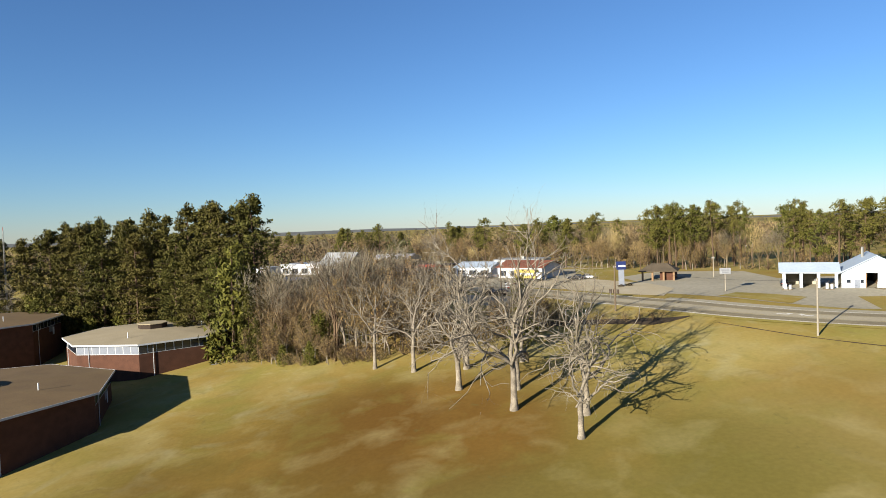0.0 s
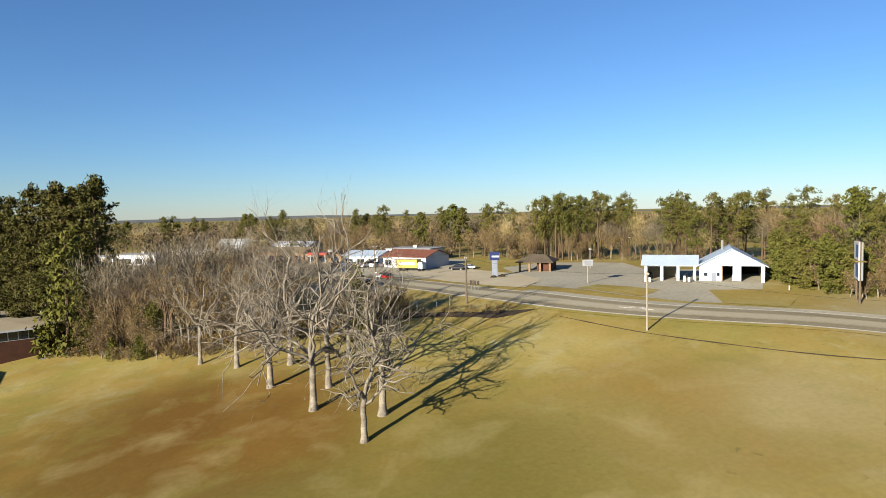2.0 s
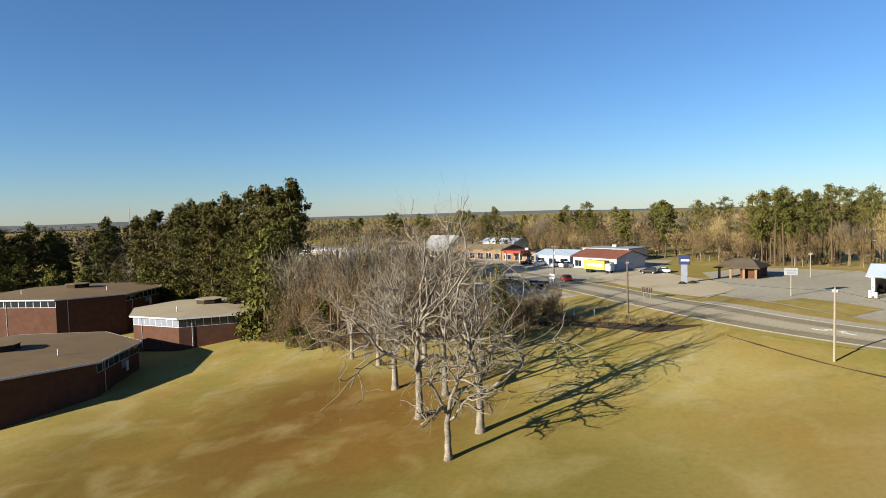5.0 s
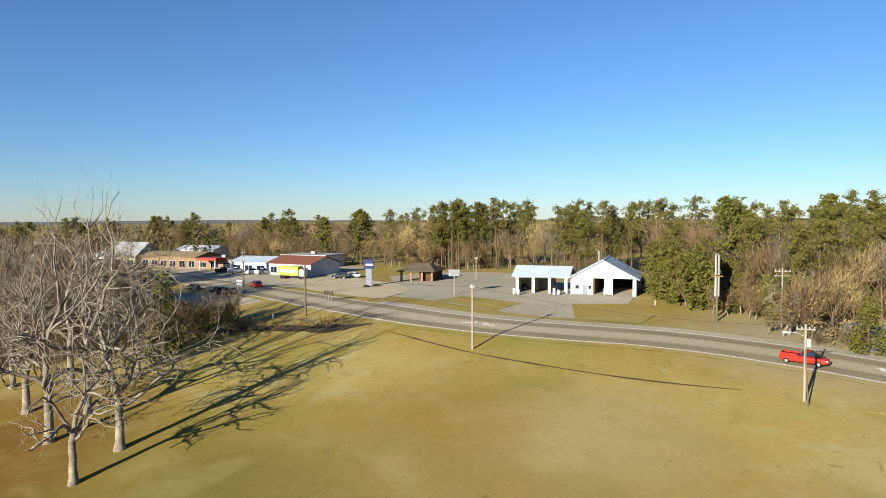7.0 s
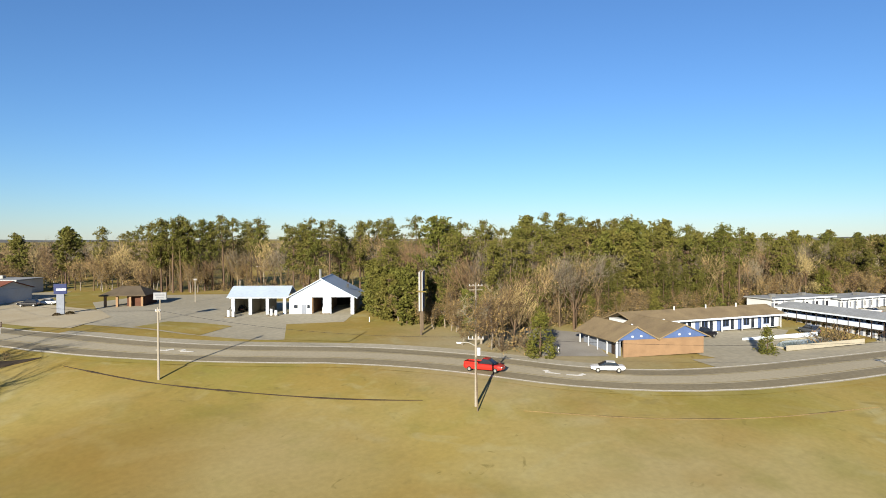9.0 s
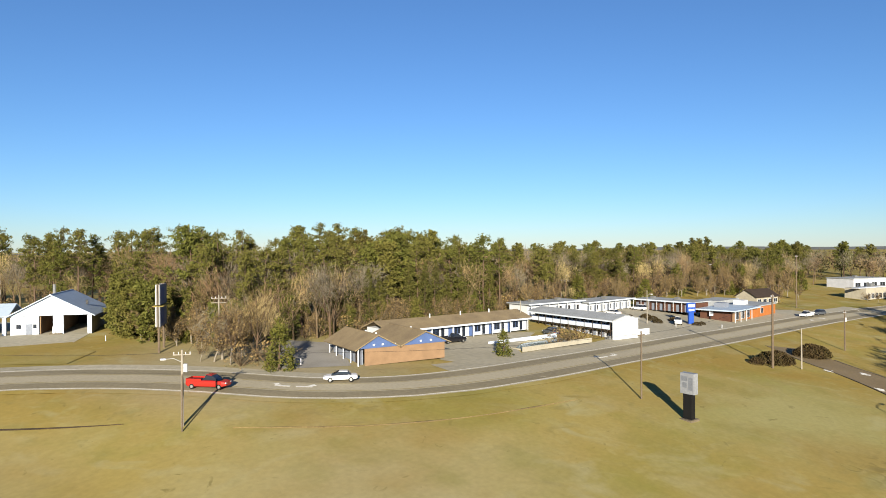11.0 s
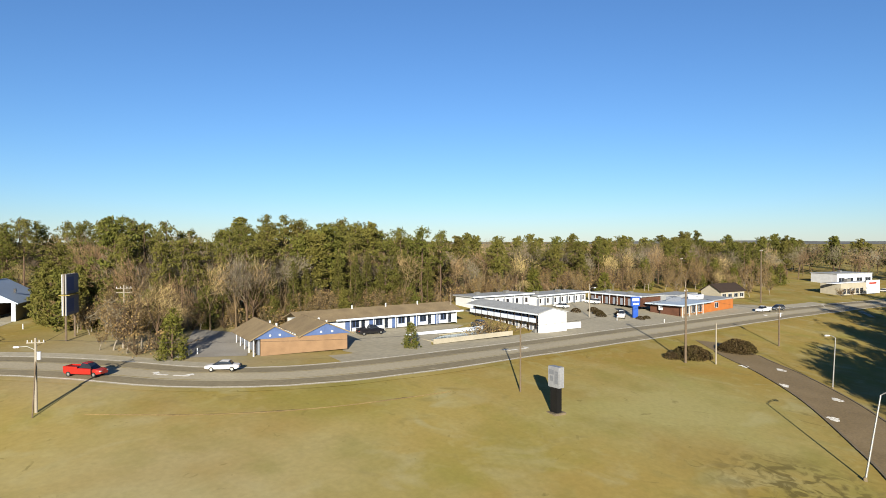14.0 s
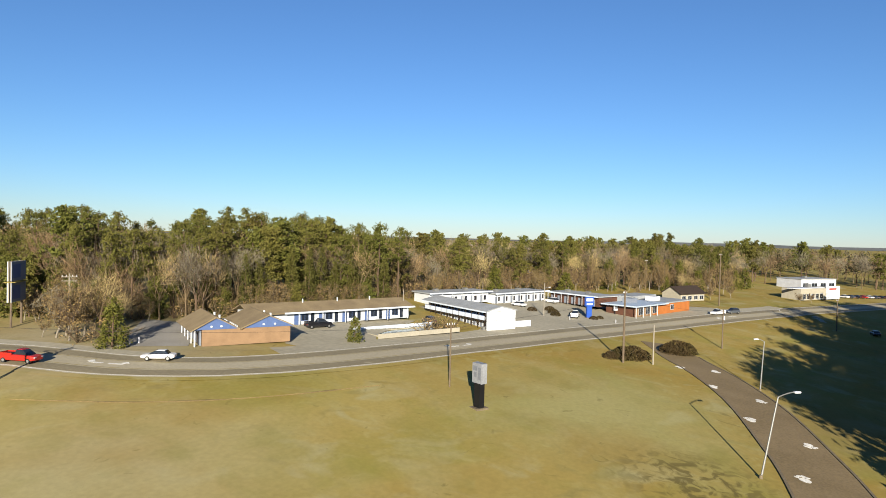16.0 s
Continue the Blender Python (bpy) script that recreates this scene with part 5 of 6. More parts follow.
def hydrant_post(x, y, h, label):
    t = thing("marker_post", x, y, 0, label, "post")
    part("stake", rods(((0, 0, 0), (0, 0, h), 0.09, 0.08), seg=8), M["panel"], t)
    part("cap", rods(((0, 0, h), (0, 0, h + 0.08), 0.1, 0.06), seg=8), M["panel"], t)


for x, y in ((117.5, 115.0), (47.5, 131.5), (44, 134), (129, 76.5), (228, 50), (236, 41)):
    hydrant_post(x, y, 0.9, "short white marker post in the grass")


def road_signs(x, y):
    t = thing("road_sign_group", x, y, -50, "three small road signs seen from behind", "road sign")
    for k in range(3):
        s = part("sign_post", rods(((k * 0.9, 0, 0), (k * 0.9, 0, 2.4), 0.05), seg=6), M["steel"], t)
        part("sign_plate", boxes((k * 0.9 - 0.33, -0.04, 1.3, k * 0.9 + 0.33, -0.01, 2.3)), M["darkbrown"], s)


road_signs(58.5, 143.5)

# ---- trees ----


class Mesh:
    """Loose vertices and faces for one part of a tree."""

    def __init__(self):
        self.v, self.f = [], []

    def tube(self, pts, radii, seg=5):
        n0 = len(self.v)
        m = len(pts)
        for i in range(m):
            d = (pts[min(i + 1, m - 1)] - pts[max(i - 1, 0)])
            if d.length < 1e-6:
                d = Vector((0, 0, 1))
            d.normalize()
            a = d.cross(Vector((0.31, 0.93, 0.2))).normalized()
            b = d.cross(a)
            for k in range(seg):
                t = math.tau * k / seg
                self.v.append(tuple(pts[i] + (a * math.cos(t) + b * math.sin(t)) * radii[i]))
        for i in range(m - 1):
            for k in range(seg):
                self.f.append((n0 + i * seg + k, n0 + i * seg + (k + 1) % seg, n0 + (i + 1) * seg + (k + 1) % seg, n0 + (i + 1) * seg + k))
        self.f.append(tuple(n0 + (m - 1) * seg + k for k in range(seg)))

    def leaf(self, p, rnd, size, long=1.0):
        """One ragged leaf clump facet."""
        u = Vector((rnd.gauss(0, 1), rnd.gauss(0, 1), rnd.gauss(0, 1))).normalized()
        w = u.cross(Vector((rnd.gauss(0, 1), rnd.gauss(0, 1), rnd.gauss(0, 1)))).normalized()
        n0 = len(self.v)
        self.v += [tuple(p + u * size * long), tuple(p - u * size * long * 0.6 + w * size * 0.6), tuple(p - u * size * long * 0.4 - w * size * 0.6)]
        self.f.append((n0, n0 + 1, n0 + 2))

    def sliver(self, a, b, r):
        """A thin twig, a three-sided needle."""
        d = (b - a).normalized()
        s = d.cross(Vector((0.2, 0.3, 0.93))).normalized() * r
        q = d.cross(s)
        n0 = len(self.v)
        if r < 0.042:
            self.v += [tuple(a + s + q * 0.4), tuple(a - s - q * 0.4), tuple(b)]
            self.f.append((n0, n0 + 1, n0 + 2))
            return
        self.v += [tuple(a + s), tuple(a - s * 0.5 + q * 0.87), tuple(a - s * 0.5 - q * 0.87), tuple(b)]
        self.f += [(n0, n0 + 1, n0 + 3), (n0 + 1, n0 + 2, n0 + 3), (n0 + 2, n0, n0 + 3)]

    def to(self, name, material, parent, label="", smooth=False):
        ob = smesh(name, self.v, self.f, material, parent, smooth)
        if label:
            ob["label"] = label
        return ob


def rvec(rnd):
    return Vector((rnd.gauss(0, 1), rnd.gauss(0, 1), rnd.gauss(0, 1)))


def grow(wood, twigs, rnd, p, d, length, r, level, top, gnarl, droop=0.0):
    """One limb with its side limbs."""
    n = 9 if level < 2 else (6 if level == 2 else 4)
    pts, rad = [p.copy()], [r]
    cur = d.normalized()
    for i in range(n):
        cur = (cur + rvec(rnd) * gnarl + Vector((0, 0, 0.03 - droop + (0.35 if p.z < 6.0 else 0.0)))).normalized()
        p = p + cur * (length / n)
        pts.append(p.copy())
        rad.append(r * (1 - (0.5 if level < top else 0.75) * (i + 1) / n))
    if level >= top:
        for a, b, ra in zip(pts[:-1], pts[1:], rad):
            twigs.sliver(a, b + (b - a) * 0.25, max(ra * 0.8, 0.012))
        return
    wood.tube(pts, rad, 9 if level == 0 else (6 if level == 1 else 4))
    kids = {0: 4, 1: 4, 2: 5, 3: 5}.get(level, 4) if top > 3 else {0: 4, 1: 5, 2: 8}.get(level, 4)
    for k in range(kids):
        s = rnd.uniform(0.35 if level else 0.75, 1.0)
        i = min(int(s * n), n - 1)
        base = pts[i].lerp(pts[i + 1], s * n - i)
        side = cur.cross(rvec(rnd)).normalized()
        spread = rnd.uniform(0.5, 1.15) if level else rnd.uniform(0.45, 0.95)
        nd = (cur * 0.9 + side * spread).normalized()
        grow(wood, twigs, rnd, base, nd, length * rnd.uniform(0.55, 0.85), r * (0.52 if level < 3 else 0.36) * rnd.uniform(0.8, 1.1), level + 1, top, gnarl * 1.15, droop)


def pecan(x, y, h, r, seed, label, trunk=0.28, lean=(0, 0), top=4, gnarl=0.2, droop=0.0):
    rnd = random.Random(seed)
    t = thing("bare_tree", x, y, rnd.uniform(0, 360), label, "tree", "bare pecan trees", sink=0.2)
    wood, twigs, stem = Mesh(), Mesh(), Mesh()
    th = h * trunk
    r = r * 0.82
    pts, rad = [], []
    for i in range(7):
        s = i / 6
        pts.append(Vector((lean[0] * s + 0.12 * rnd.gauss(0, 1) * s, lean[1] * s + 0.12 * rnd.gauss(0, 1) * s, th * s)))
        rad.append(r * (1.45 - 0.45 * min(1, s * 5)) * (1 - 0.25 * s))
    stem.tube(pts, rad, 12)
    n = 4
    for k in range(n):
        a = math.tau * (k + rnd.uniform(-0.25, 0.25)) / n
        nd = Vector((math.cos(a) * 0.8, math.sin(a) * 0.8, rnd.uniform(0.35, 1.4)))
        grow(wood, twigs, rnd, pts[-1] - Vector((0, 0, rnd.uniform(0, th * 0.2))), nd, h * rnd.uniform(0.3, 0.46), r * 0.5, 1, top, gnarl, droop)
    grow(wood, twigs, rnd, pts[-1], Vector((lean[0] * 0.1, lean[1] * 0.1, 1)), h * 0.41, r * 0.62, 1, top, gnarl * 0.6, droop)
    stem.to("trunk", M["bark"], t, "thick pale bark", True)
    wood.to("branchwork", M["bark"], t, "", True)
    twigs.to("twig_spray", M["twig"], t)
    return t


PECANS = ((29.1, 85.7, 20.0, 0.62, 11, 0.3), (25.9, 79.4, 15.0, 0.5, 23, 0.36), (20.7, 92.0, 25, 0.62, 31, 0.27), (15.0, 104.5, 21, 0.6, 47, 0.26), (23.3, 99.2, 25, 0.52, 53, 0.34), (2.8, 125.4, 19, 0.42, 61, 0.36),
          (9.4, 118.4, 21, 0.5, 71, 0.3), (18.2, 113.6, 26, 0.6, 83, 0.27), (27.5, 111.0, 18, 0.45, 97, 0.3))
for x, y, h, r, sd, tr in PECANS:
    pecan(x, y, h * (1.06 if h > 20 else 1.0), r, sd, "gnarled bare pecan tree with pale grey limbs in the lawn" if h > 16 else "short broken bare pecan tree with crooked limbs", tr, gnarl=0.3 if h < 16 else 0.27, top=3 if h < 16 else 4)


def pine(seed, h, bare=0.45, wide=1.0, thick=0.24, leaves=21, step=1.0, size=1.0, m="needles"):
    """A tall pine: straight stem, bare below, and a crown of ragged tufts on limbs."""
    rnd = random.Random(seed)
    t = new("pine_tree")
    stem, limbs, needles = Mesh(), Mesh(), Mesh()
    pts = [Vector((0.25 * rnd.gauss(0, 1) * s, 0.25 * rnd.gauss(0, 1) * s, h * s)) for s in (0, 0.2, 0.4, 0.6, 0.8, 1.0)]
    stem.tube(pts, [thick * 1.3, thick, thick * 0.85, thick * 0.65, thick * 0.4, 0.05], 7)
    z = h * bare
    while z < h * 1.0:
        s = max(0.0, (z / h - bare) / (1 - bare))
        prof = min(1.0, 0.5 + 1.7 * s) * max(0.0, 1 - s ** 1.8) ** 0.55
        reach = wide * h * 0.2 * (0.06 + prof) * rnd.uniform(0.72, 1.06)
        a = rnd.uniform(0, math.tau)
        i = min(int(z / h * 5), 4)
        base = pts[i].lerp(pts[i + 1], z / h * 5 - i)
        end = base + Vector((math.cos(a) * reach, math.sin(a) * reach, reach * rnd.uniform(-0.15, 0.35)))
        limbs.tube([base, base.lerp(end, 0.5) + Vector((0, 0, 0.1)), end], [0.07, 0.05, 0.02], 3)
        for k in range(rnd.randint(3, 4)):
            c = base.lerp(end, rnd.uniform(0.15, 1.0)) + rvec(rnd) * 0.35
            rr = rnd.uniform(0.6, 1.2) * (h / 24) ** 0.5
            for j in range(leaves):
                v = rvec(rnd).normalized() * rr * rnd.uniform(0.35, 1.0)
                needles.leaf(c + Vector((v.x, v.y, v.z * 0.75)), rnd, size * rnd.uniform(0.13, 0.3), 1.5)
        z += rnd.uniform(0.25, 0.5) * (h / 22) * step
    stem.to("trunk", M["pinebark"], t, "", True)
    limbs.to("branchwork", M["pinebark"], t)
    needles.to("crown", M[m], t)
    return t


def cedar(seed, h, wide=0.32, m="cedar"):
    """A dense evergreen with foliage to the ground."""
    rnd = random.Random(seed)
    t = new("evergreen_tree")
    stem, leaves = Mesh(), Mesh()
    stem.tube([Vector((0, 0, 0)), Vector((0, 0, h * 0.5)), Vector((0, 0, h * 0.95))], [0.16, 0.1, 0.03], 6)
    for k in range(int(75 * h / 6)):
        s = rnd.random() ** 1.3
        rr = h * wide * (1 - s) ** 0.75 * rnd.uniform(0.55, 1.05) + 0.1
        a = rnd.uniform(0, math.tau)
        c = Vector((math.cos(a) * rr, math.sin(a) * rr, 0.3 + s * h * 0.95))
        for j in range(16):
            v = rvec(rnd) * 0.32
            leaves.leaf(c + v, rnd, rnd.uniform(0.12, 0.27), 1.4)
    stem.to("trunk", M["pinebark"], t)
    leaves.to("crown", M[m], t)
    return t


def winter_tree(seed, h, leafy=0.0, m="twig", wide=0.36, name="winter_tree", sprays=6):
    """A leafless tree whose crown is a haze of fine twigs, with some dry leaves."""
    rnd = random.Random(seed)
    t = new(name)
    wood, twigs, leaves = Mesh(), Mesh(), Mesh()
    th = h * rnd.uniform(0.2, 0.35)
    lean = Vector((rnd.gauss(0, 0.4), rnd.gauss(0, 0.4), 0))
    wood.tube([Vector((0, 0, 0)), Vector((0, 0, th * 0.5)) + lean * 0.3, Vector((0, 0, th)) + lean], [0.3 * h / 18, 0.24 * h / 18, 0.2 * h / 18], 7)
    tips = []
    for k in range(7):
        a = math.tau * k / 7 + rnd.uniform(-0.4, 0.4)
        up = rnd.uniform(0.8, 2.6)
        d = Vector((math.cos(a), math.sin(a), up)).normalized()
        p = Vector((0, 0, th * rnd.uniform(0.7, 1.0))) + lean
        pts, ln = [p], h * rnd.uniform(0.45, 0.7)
        for i in range(5):
            d = (d + rvec(rnd) * 0.14 + Vector((0, 0, 0.08))).normalized()
            p = p + d * ln / 5
            if p.z > h:
                p.z = h * rnd.uniform(0.94, 1.0)
            pts.append(p)
        wood.tube(pts, [0.095 * h / 18 * (1 - 0.16 * i) for i in range(6)], 4)
        for i in range(1, 6):
            for j in range(sprays):
                e = pts[i] + Vector((rnd.gauss(0, 1), rnd.gauss(0, 1), rnd.gauss(0.5, 0.8))).normalized() * h * rnd.uniform(0.06, 0.16)
                twigs.sliver(pts[i], e, 0.045)
                tips.append((pts[i], e))
    for a, b in tips:
        for j in range(7):
            p = a.lerp(b, rnd.uniform(0.3, 1.0))
            e = p + (Vector((rnd.gauss(0, 1), rnd.gauss(0, 1), rnd.gauss(0.7, 0.8)))).normalized() * rnd.uniform(0.5, 1.4)
            twigs.sliver(p, e, 0.022)
            if rnd.random() < leafy:
                for q in range(2):
                    leaves.leaf(p.lerp(e, rnd.random()) + rvec(rnd) * 0.25, rnd, rnd.uniform(0.09, 0.2), 1.2)
    wood.to("trunk", M["bark"], t, "", True)
    twigs.to("twig_spray", M[m], t)
    if leaves.f:
        leaves.to("dry_foliage", M["oakleaf"], t)
    return t


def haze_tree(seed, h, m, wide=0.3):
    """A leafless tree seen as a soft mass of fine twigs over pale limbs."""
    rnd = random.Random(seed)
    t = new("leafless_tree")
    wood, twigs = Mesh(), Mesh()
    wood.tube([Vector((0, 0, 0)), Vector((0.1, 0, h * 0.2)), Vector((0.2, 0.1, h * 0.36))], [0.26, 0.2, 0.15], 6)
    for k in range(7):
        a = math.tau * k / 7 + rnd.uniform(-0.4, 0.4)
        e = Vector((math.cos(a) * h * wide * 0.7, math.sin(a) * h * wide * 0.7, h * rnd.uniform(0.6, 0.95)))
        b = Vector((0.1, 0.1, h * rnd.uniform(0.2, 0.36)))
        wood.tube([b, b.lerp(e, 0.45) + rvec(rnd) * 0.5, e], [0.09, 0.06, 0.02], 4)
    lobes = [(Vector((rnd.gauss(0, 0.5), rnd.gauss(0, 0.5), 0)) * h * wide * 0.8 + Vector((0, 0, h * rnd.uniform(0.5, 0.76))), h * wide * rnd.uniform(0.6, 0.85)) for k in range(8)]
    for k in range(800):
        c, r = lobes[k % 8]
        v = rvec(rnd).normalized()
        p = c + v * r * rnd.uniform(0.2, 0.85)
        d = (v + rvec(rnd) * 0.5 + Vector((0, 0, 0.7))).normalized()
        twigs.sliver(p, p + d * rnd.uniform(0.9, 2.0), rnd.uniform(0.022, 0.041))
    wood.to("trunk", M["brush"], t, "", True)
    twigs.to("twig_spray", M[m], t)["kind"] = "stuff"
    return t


def bush(seed, h, r, m="hedge", twiggy=0, name="bush"):
    """A low rounded shrub of small leaves."""
    rnd = random.Random(seed)
    t = new(name)
    stem, leaves = Mesh(), Mesh()
    for k in range(9):
        e = Vector((rnd.gauss(0, 0.5) * r, rnd.gauss(0, 0.5) * r, h * rnd.uniform(0.5, 0.95)))
        stem.tube([Vector((0, 0, 0)), e * 0.5, e], [0.06, 0.04, 0.015], 4)
        for j in range(twiggy):
            p = e * rnd.uniform(0.2, 1)
            stem.sliver(p, p + Vector((rnd.gauss(0, 1), rnd.gauss(0, 1), rnd.gauss(0.8, 0.6))).normalized() * rnd.uniform(0.5, 1.3), 0.022)
    for k in range(int(1300 * (1 if not twiggy else 0.14))):
        v = rvec(rnd).normalized() * rnd.uniform(0.75, 1.0) ** 0.5
        leaves.leaf(Vector((v.x * r * rnd.uniform(0.8, 1), v.y * r * rnd.uniform(0.8, 1), abs(v.z) * h * 0.9 + 0.1)), rnd, rnd.uniform(0.09, 0.17), 1.2)
    stem.to("stem", M["brush"], t)
    leaves.to("foliage", M[m], t)
    return t


GROVE = {"tall": [pine(101 + k, 22, b, w) for k, (b, w) in enumerate(((0.5, 1.0), (0.42, 1.15), (0.6, 0.9), (0.38, 1.0)))],
         "wide": [pine(140, 22, 0.22, 1.25), pine(141, 22, 0.28, 1.1)],
         "giant": [pine(161, 34, 0.2, 1.1, 0.34, 20, 0.52, 1.5, "darkneedles"), pine(162, 34, 0.3, 1.0, 0.34, 20, 0.52, 1.5, "darkneedles"), pine(163, 34, 0.12, 1.15, 0.34, 20, 0.52, 1.5, "darkneedles")],
         "round": [pine(171, 18, 0.36, 1.35, 0.25, 20, 0.85, 1.35), pine(172, 18, 0.28, 1.5, 0.25, 20, 0.85, 1.35, "darkneedles"), pine(173, 18, 0.42, 1.25, 0.25, 20, 0.8, 1.35)],
         "young": [pine(151, 9, 0.04, 1.5, 0.13), pine(152, 9, 0.08, 1.7, 0.13), pine(153, 9, 0.02, 1.35, 0.12)],
         "bare": [winter_tree(201 + k, 17, 0.0) for k in range(4)],
         "brown": [winter_tree(221 + k, 16, 0.6, "brush") for k in range(3)],
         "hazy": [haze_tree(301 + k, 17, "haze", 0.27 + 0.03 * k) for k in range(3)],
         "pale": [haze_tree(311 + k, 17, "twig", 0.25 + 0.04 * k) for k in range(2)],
         "cedar": [cedar(241, 6), cedar(242, 9, 0.26)],
         "vine": [cedar(251, 15, 0.2, "vine")],
         "brush": [bush(261 + k, 3.2, 2.2, "oakleaf", 30, "thicket_bush") for k in range(3)],
         "hedge": [bush(271, 1.9, 2.2), bush(272, 1.7, 2.0)],
         "scrub": [winter_tree(281 + k, 8, 0.3, "brush", name="scrub_tree", sprays=4) for k in range(3)]}
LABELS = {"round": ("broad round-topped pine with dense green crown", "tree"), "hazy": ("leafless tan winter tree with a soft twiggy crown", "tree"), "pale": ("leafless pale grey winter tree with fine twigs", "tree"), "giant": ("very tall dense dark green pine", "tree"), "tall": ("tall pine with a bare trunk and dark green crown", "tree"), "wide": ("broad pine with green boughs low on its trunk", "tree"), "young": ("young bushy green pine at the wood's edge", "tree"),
          "bare": ("leafless grey winter tree with fine twigs", "tree"), "brown": ("winter tree with dry brown leaves", "tree"), "cedar": ("dense yellow-green cedar with foliage to the ground", "tree"),
          "vine": ("tree trunk wrapped in bright green vines", "tree"), "brush": ("tangled brown thicket bush", "bush"), "hedge": ("rounded brown-green clipped bush", "bush"), "scrub": ("small brown leafless scrub tree", "tree")}
NATIVE = {"round": 18, "hazy": 17, "pale": 17, "giant": 34, "tall": 22, "wide": 22, "young": 9, "bare": 17, "brown": 16, "cedar": 7, "vine": 15, "brush": 3, "hedge": 1.8, "scrub": 8}
USED = set()
GROUPS = {"round": "pines", "hazy": "tan winter trees", "pale": "bare winter trees", "giant": "tall dark pines", "tall": "pines", "wide": "pines", "young": "young pines", "bare": "bare winter trees", "brown": "brown winter trees", "brush": "thicket bushes", "hedge": "clipped bushes", "scrub": "scrub trees", "vine": "vine-covered trees", "cedar": "cedars"}


def plant(kind, x, y, h, rnd, squash=1.0):
    protos = GROVE[kind]
    k = rnd.randrange(len(protos))
    s = h / NATIVE[kind]
    m = pose(x, y, tri_height(x, y) - 0.15, rnd.gauss(0, 1.2), rnd.gauss(0, 1.2), rnd.uniform(0, 360)) @ Matrix.Diagonal((s * squash, s * squash, s, 1))
    ob = protos[k]
    if (kind, k) in USED:
        ob = copy_thing(ob, Matrix.Identity(4))
    USED.add((kind, k))
    ob.matrix_basis = m
    tagged(ob, LABELS[kind][0], LABELS[kind][1], GROUPS[kind])
    return ob


TAKEN = []
# clearings round the buildings: centre and radius
KEEP = ((108, 137, 13), (118, 138, 12), (90, 177, 11), (141, 74, 9), (147, 74, 10), (168, 79, 8), (178, 76, 8), (188, 73, 8), (200, 58, 9), (202, 68, 9), (206, 77, 9), (216, 85, 8), (227, 82, 8), (240, 79, 8), (251, 77, 8), (261, 72, 8), (259, 60, 8), (262, 46, 11),
        (278, 44, 12), (60, 213, 13), (48, 232, 11), (66, 240, 13), (36, 254, 11), (20, 274, 17), (0, 300, 12), (-14, 316, 17), (-42, 322, 15), (-68, 338, 17), (26, 318, 13), (322, 52, 10), (371, 27, 15), (385, 21, 15), (395, 18, 15), (330, 128, 10), (425, 24, 32), (440, 20, 24))


def grove(line, depth, count, mix, seed, near=3.6, back=0.0):
    """Plants trees at random in a belt behind a front line; mix: (kind, weight, low height, high height)."""
    rnd = random.Random(seed)
    line = [Vector(p) for p in line]
    segs = [(a, b, (b - a).length) for a, b in zip(line[:-1], line[1:])]
    total = sum(s[2] for s in segs)
    done = tries = 0
    while done < count and tries < count * 30:
        tries += 1
        u = rnd.uniform(0, total)
        for a, b, ln in segs:
            if u <= ln:
                break
            u -= ln
        d = (b - a).normalized()
        side = Vector((-d.y, d.x))
        if side.dot(a - Vector((45, 5))) < 0:
            side = -side
        p = a + d * min(u, ln) + side * (back + depth * rnd.random() ** 1.1)
        if any((p - q).length < near for q in TAKEN) or -3 < road_distance(p.x, p.y) < 15 or any((p - Vector(c)).length < r for *c, r in KEEP):
            continue
        TAKEN.append(p)
        w = rnd.uniform(0, sum(k[1] for k in mix))
        for kind, wt, lo, hi in mix:
            if w <= wt:
                break
            w -= wt
        plant(kind, p.x, p.y, rnd.uniform(lo, hi), rnd, rnd.uniform(0.9, 1.15))
        done += 1


# tall dark pines behind the school
grove(((-165, 215), (-110, 232), (-80, 217), (-62, 208)), 36, 48, (("giant", 4, 30, 37), ("wide", 0.6, 27, 32), ("bare", 0.8, 24, 30), ("young", 0.8, 10, 14)), 1, 4.0)
for x, y, h, k in ((-23, 168, 37, "giant"), (-29, 173, 35, "giant"), (-36, 181, 37, "giant"), (-27, 180, 36, "giant"), (-33, 176, 36, "giant"), (-44, 190, 37, "giant"), (-49, 196, 35, "giant"), (-55, 200, 37, "giant"), (-64, 206, 36, "giant"), (-38, 188, 35, "giant"), (-46, 184, 30, "giant"), (-58, 194, 31, "giant"), (-72, 210, 37, "giant"), (-80, 214, 36, "giant"), (-90, 219, 36, "giant"), (-99, 222, 34, "giant"), (-40, 176, 27, "giant"), (-35, 170, 24, "giant"), (-28, 160, 21, "cedar"), (-24, 157, 17, "vine"), (-31, 164, 24, "wide")):
    plant(k, x, y, h, random.Random(int(x * 3 + y)), 0.9 if k != "giant" else 1.0)
grove(((-150, 208), (-100, 214), (-66, 203), (-44, 186), (-30, 166)), 16, 34, (("cedar", 3, 10, 17), ("wide", 1, 14, 20), ("brown", 1, 10, 14)), 51, 2.6)
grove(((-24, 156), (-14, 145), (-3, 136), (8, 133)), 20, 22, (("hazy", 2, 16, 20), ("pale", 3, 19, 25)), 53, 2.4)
grove(((-26, 157), (-18, 149), (-8, 139)), 9, 16, (("cedar", 2, 5, 9), ("brown", 3, 7, 12), ("vine", 1, 7, 11)), 54, 2.0)
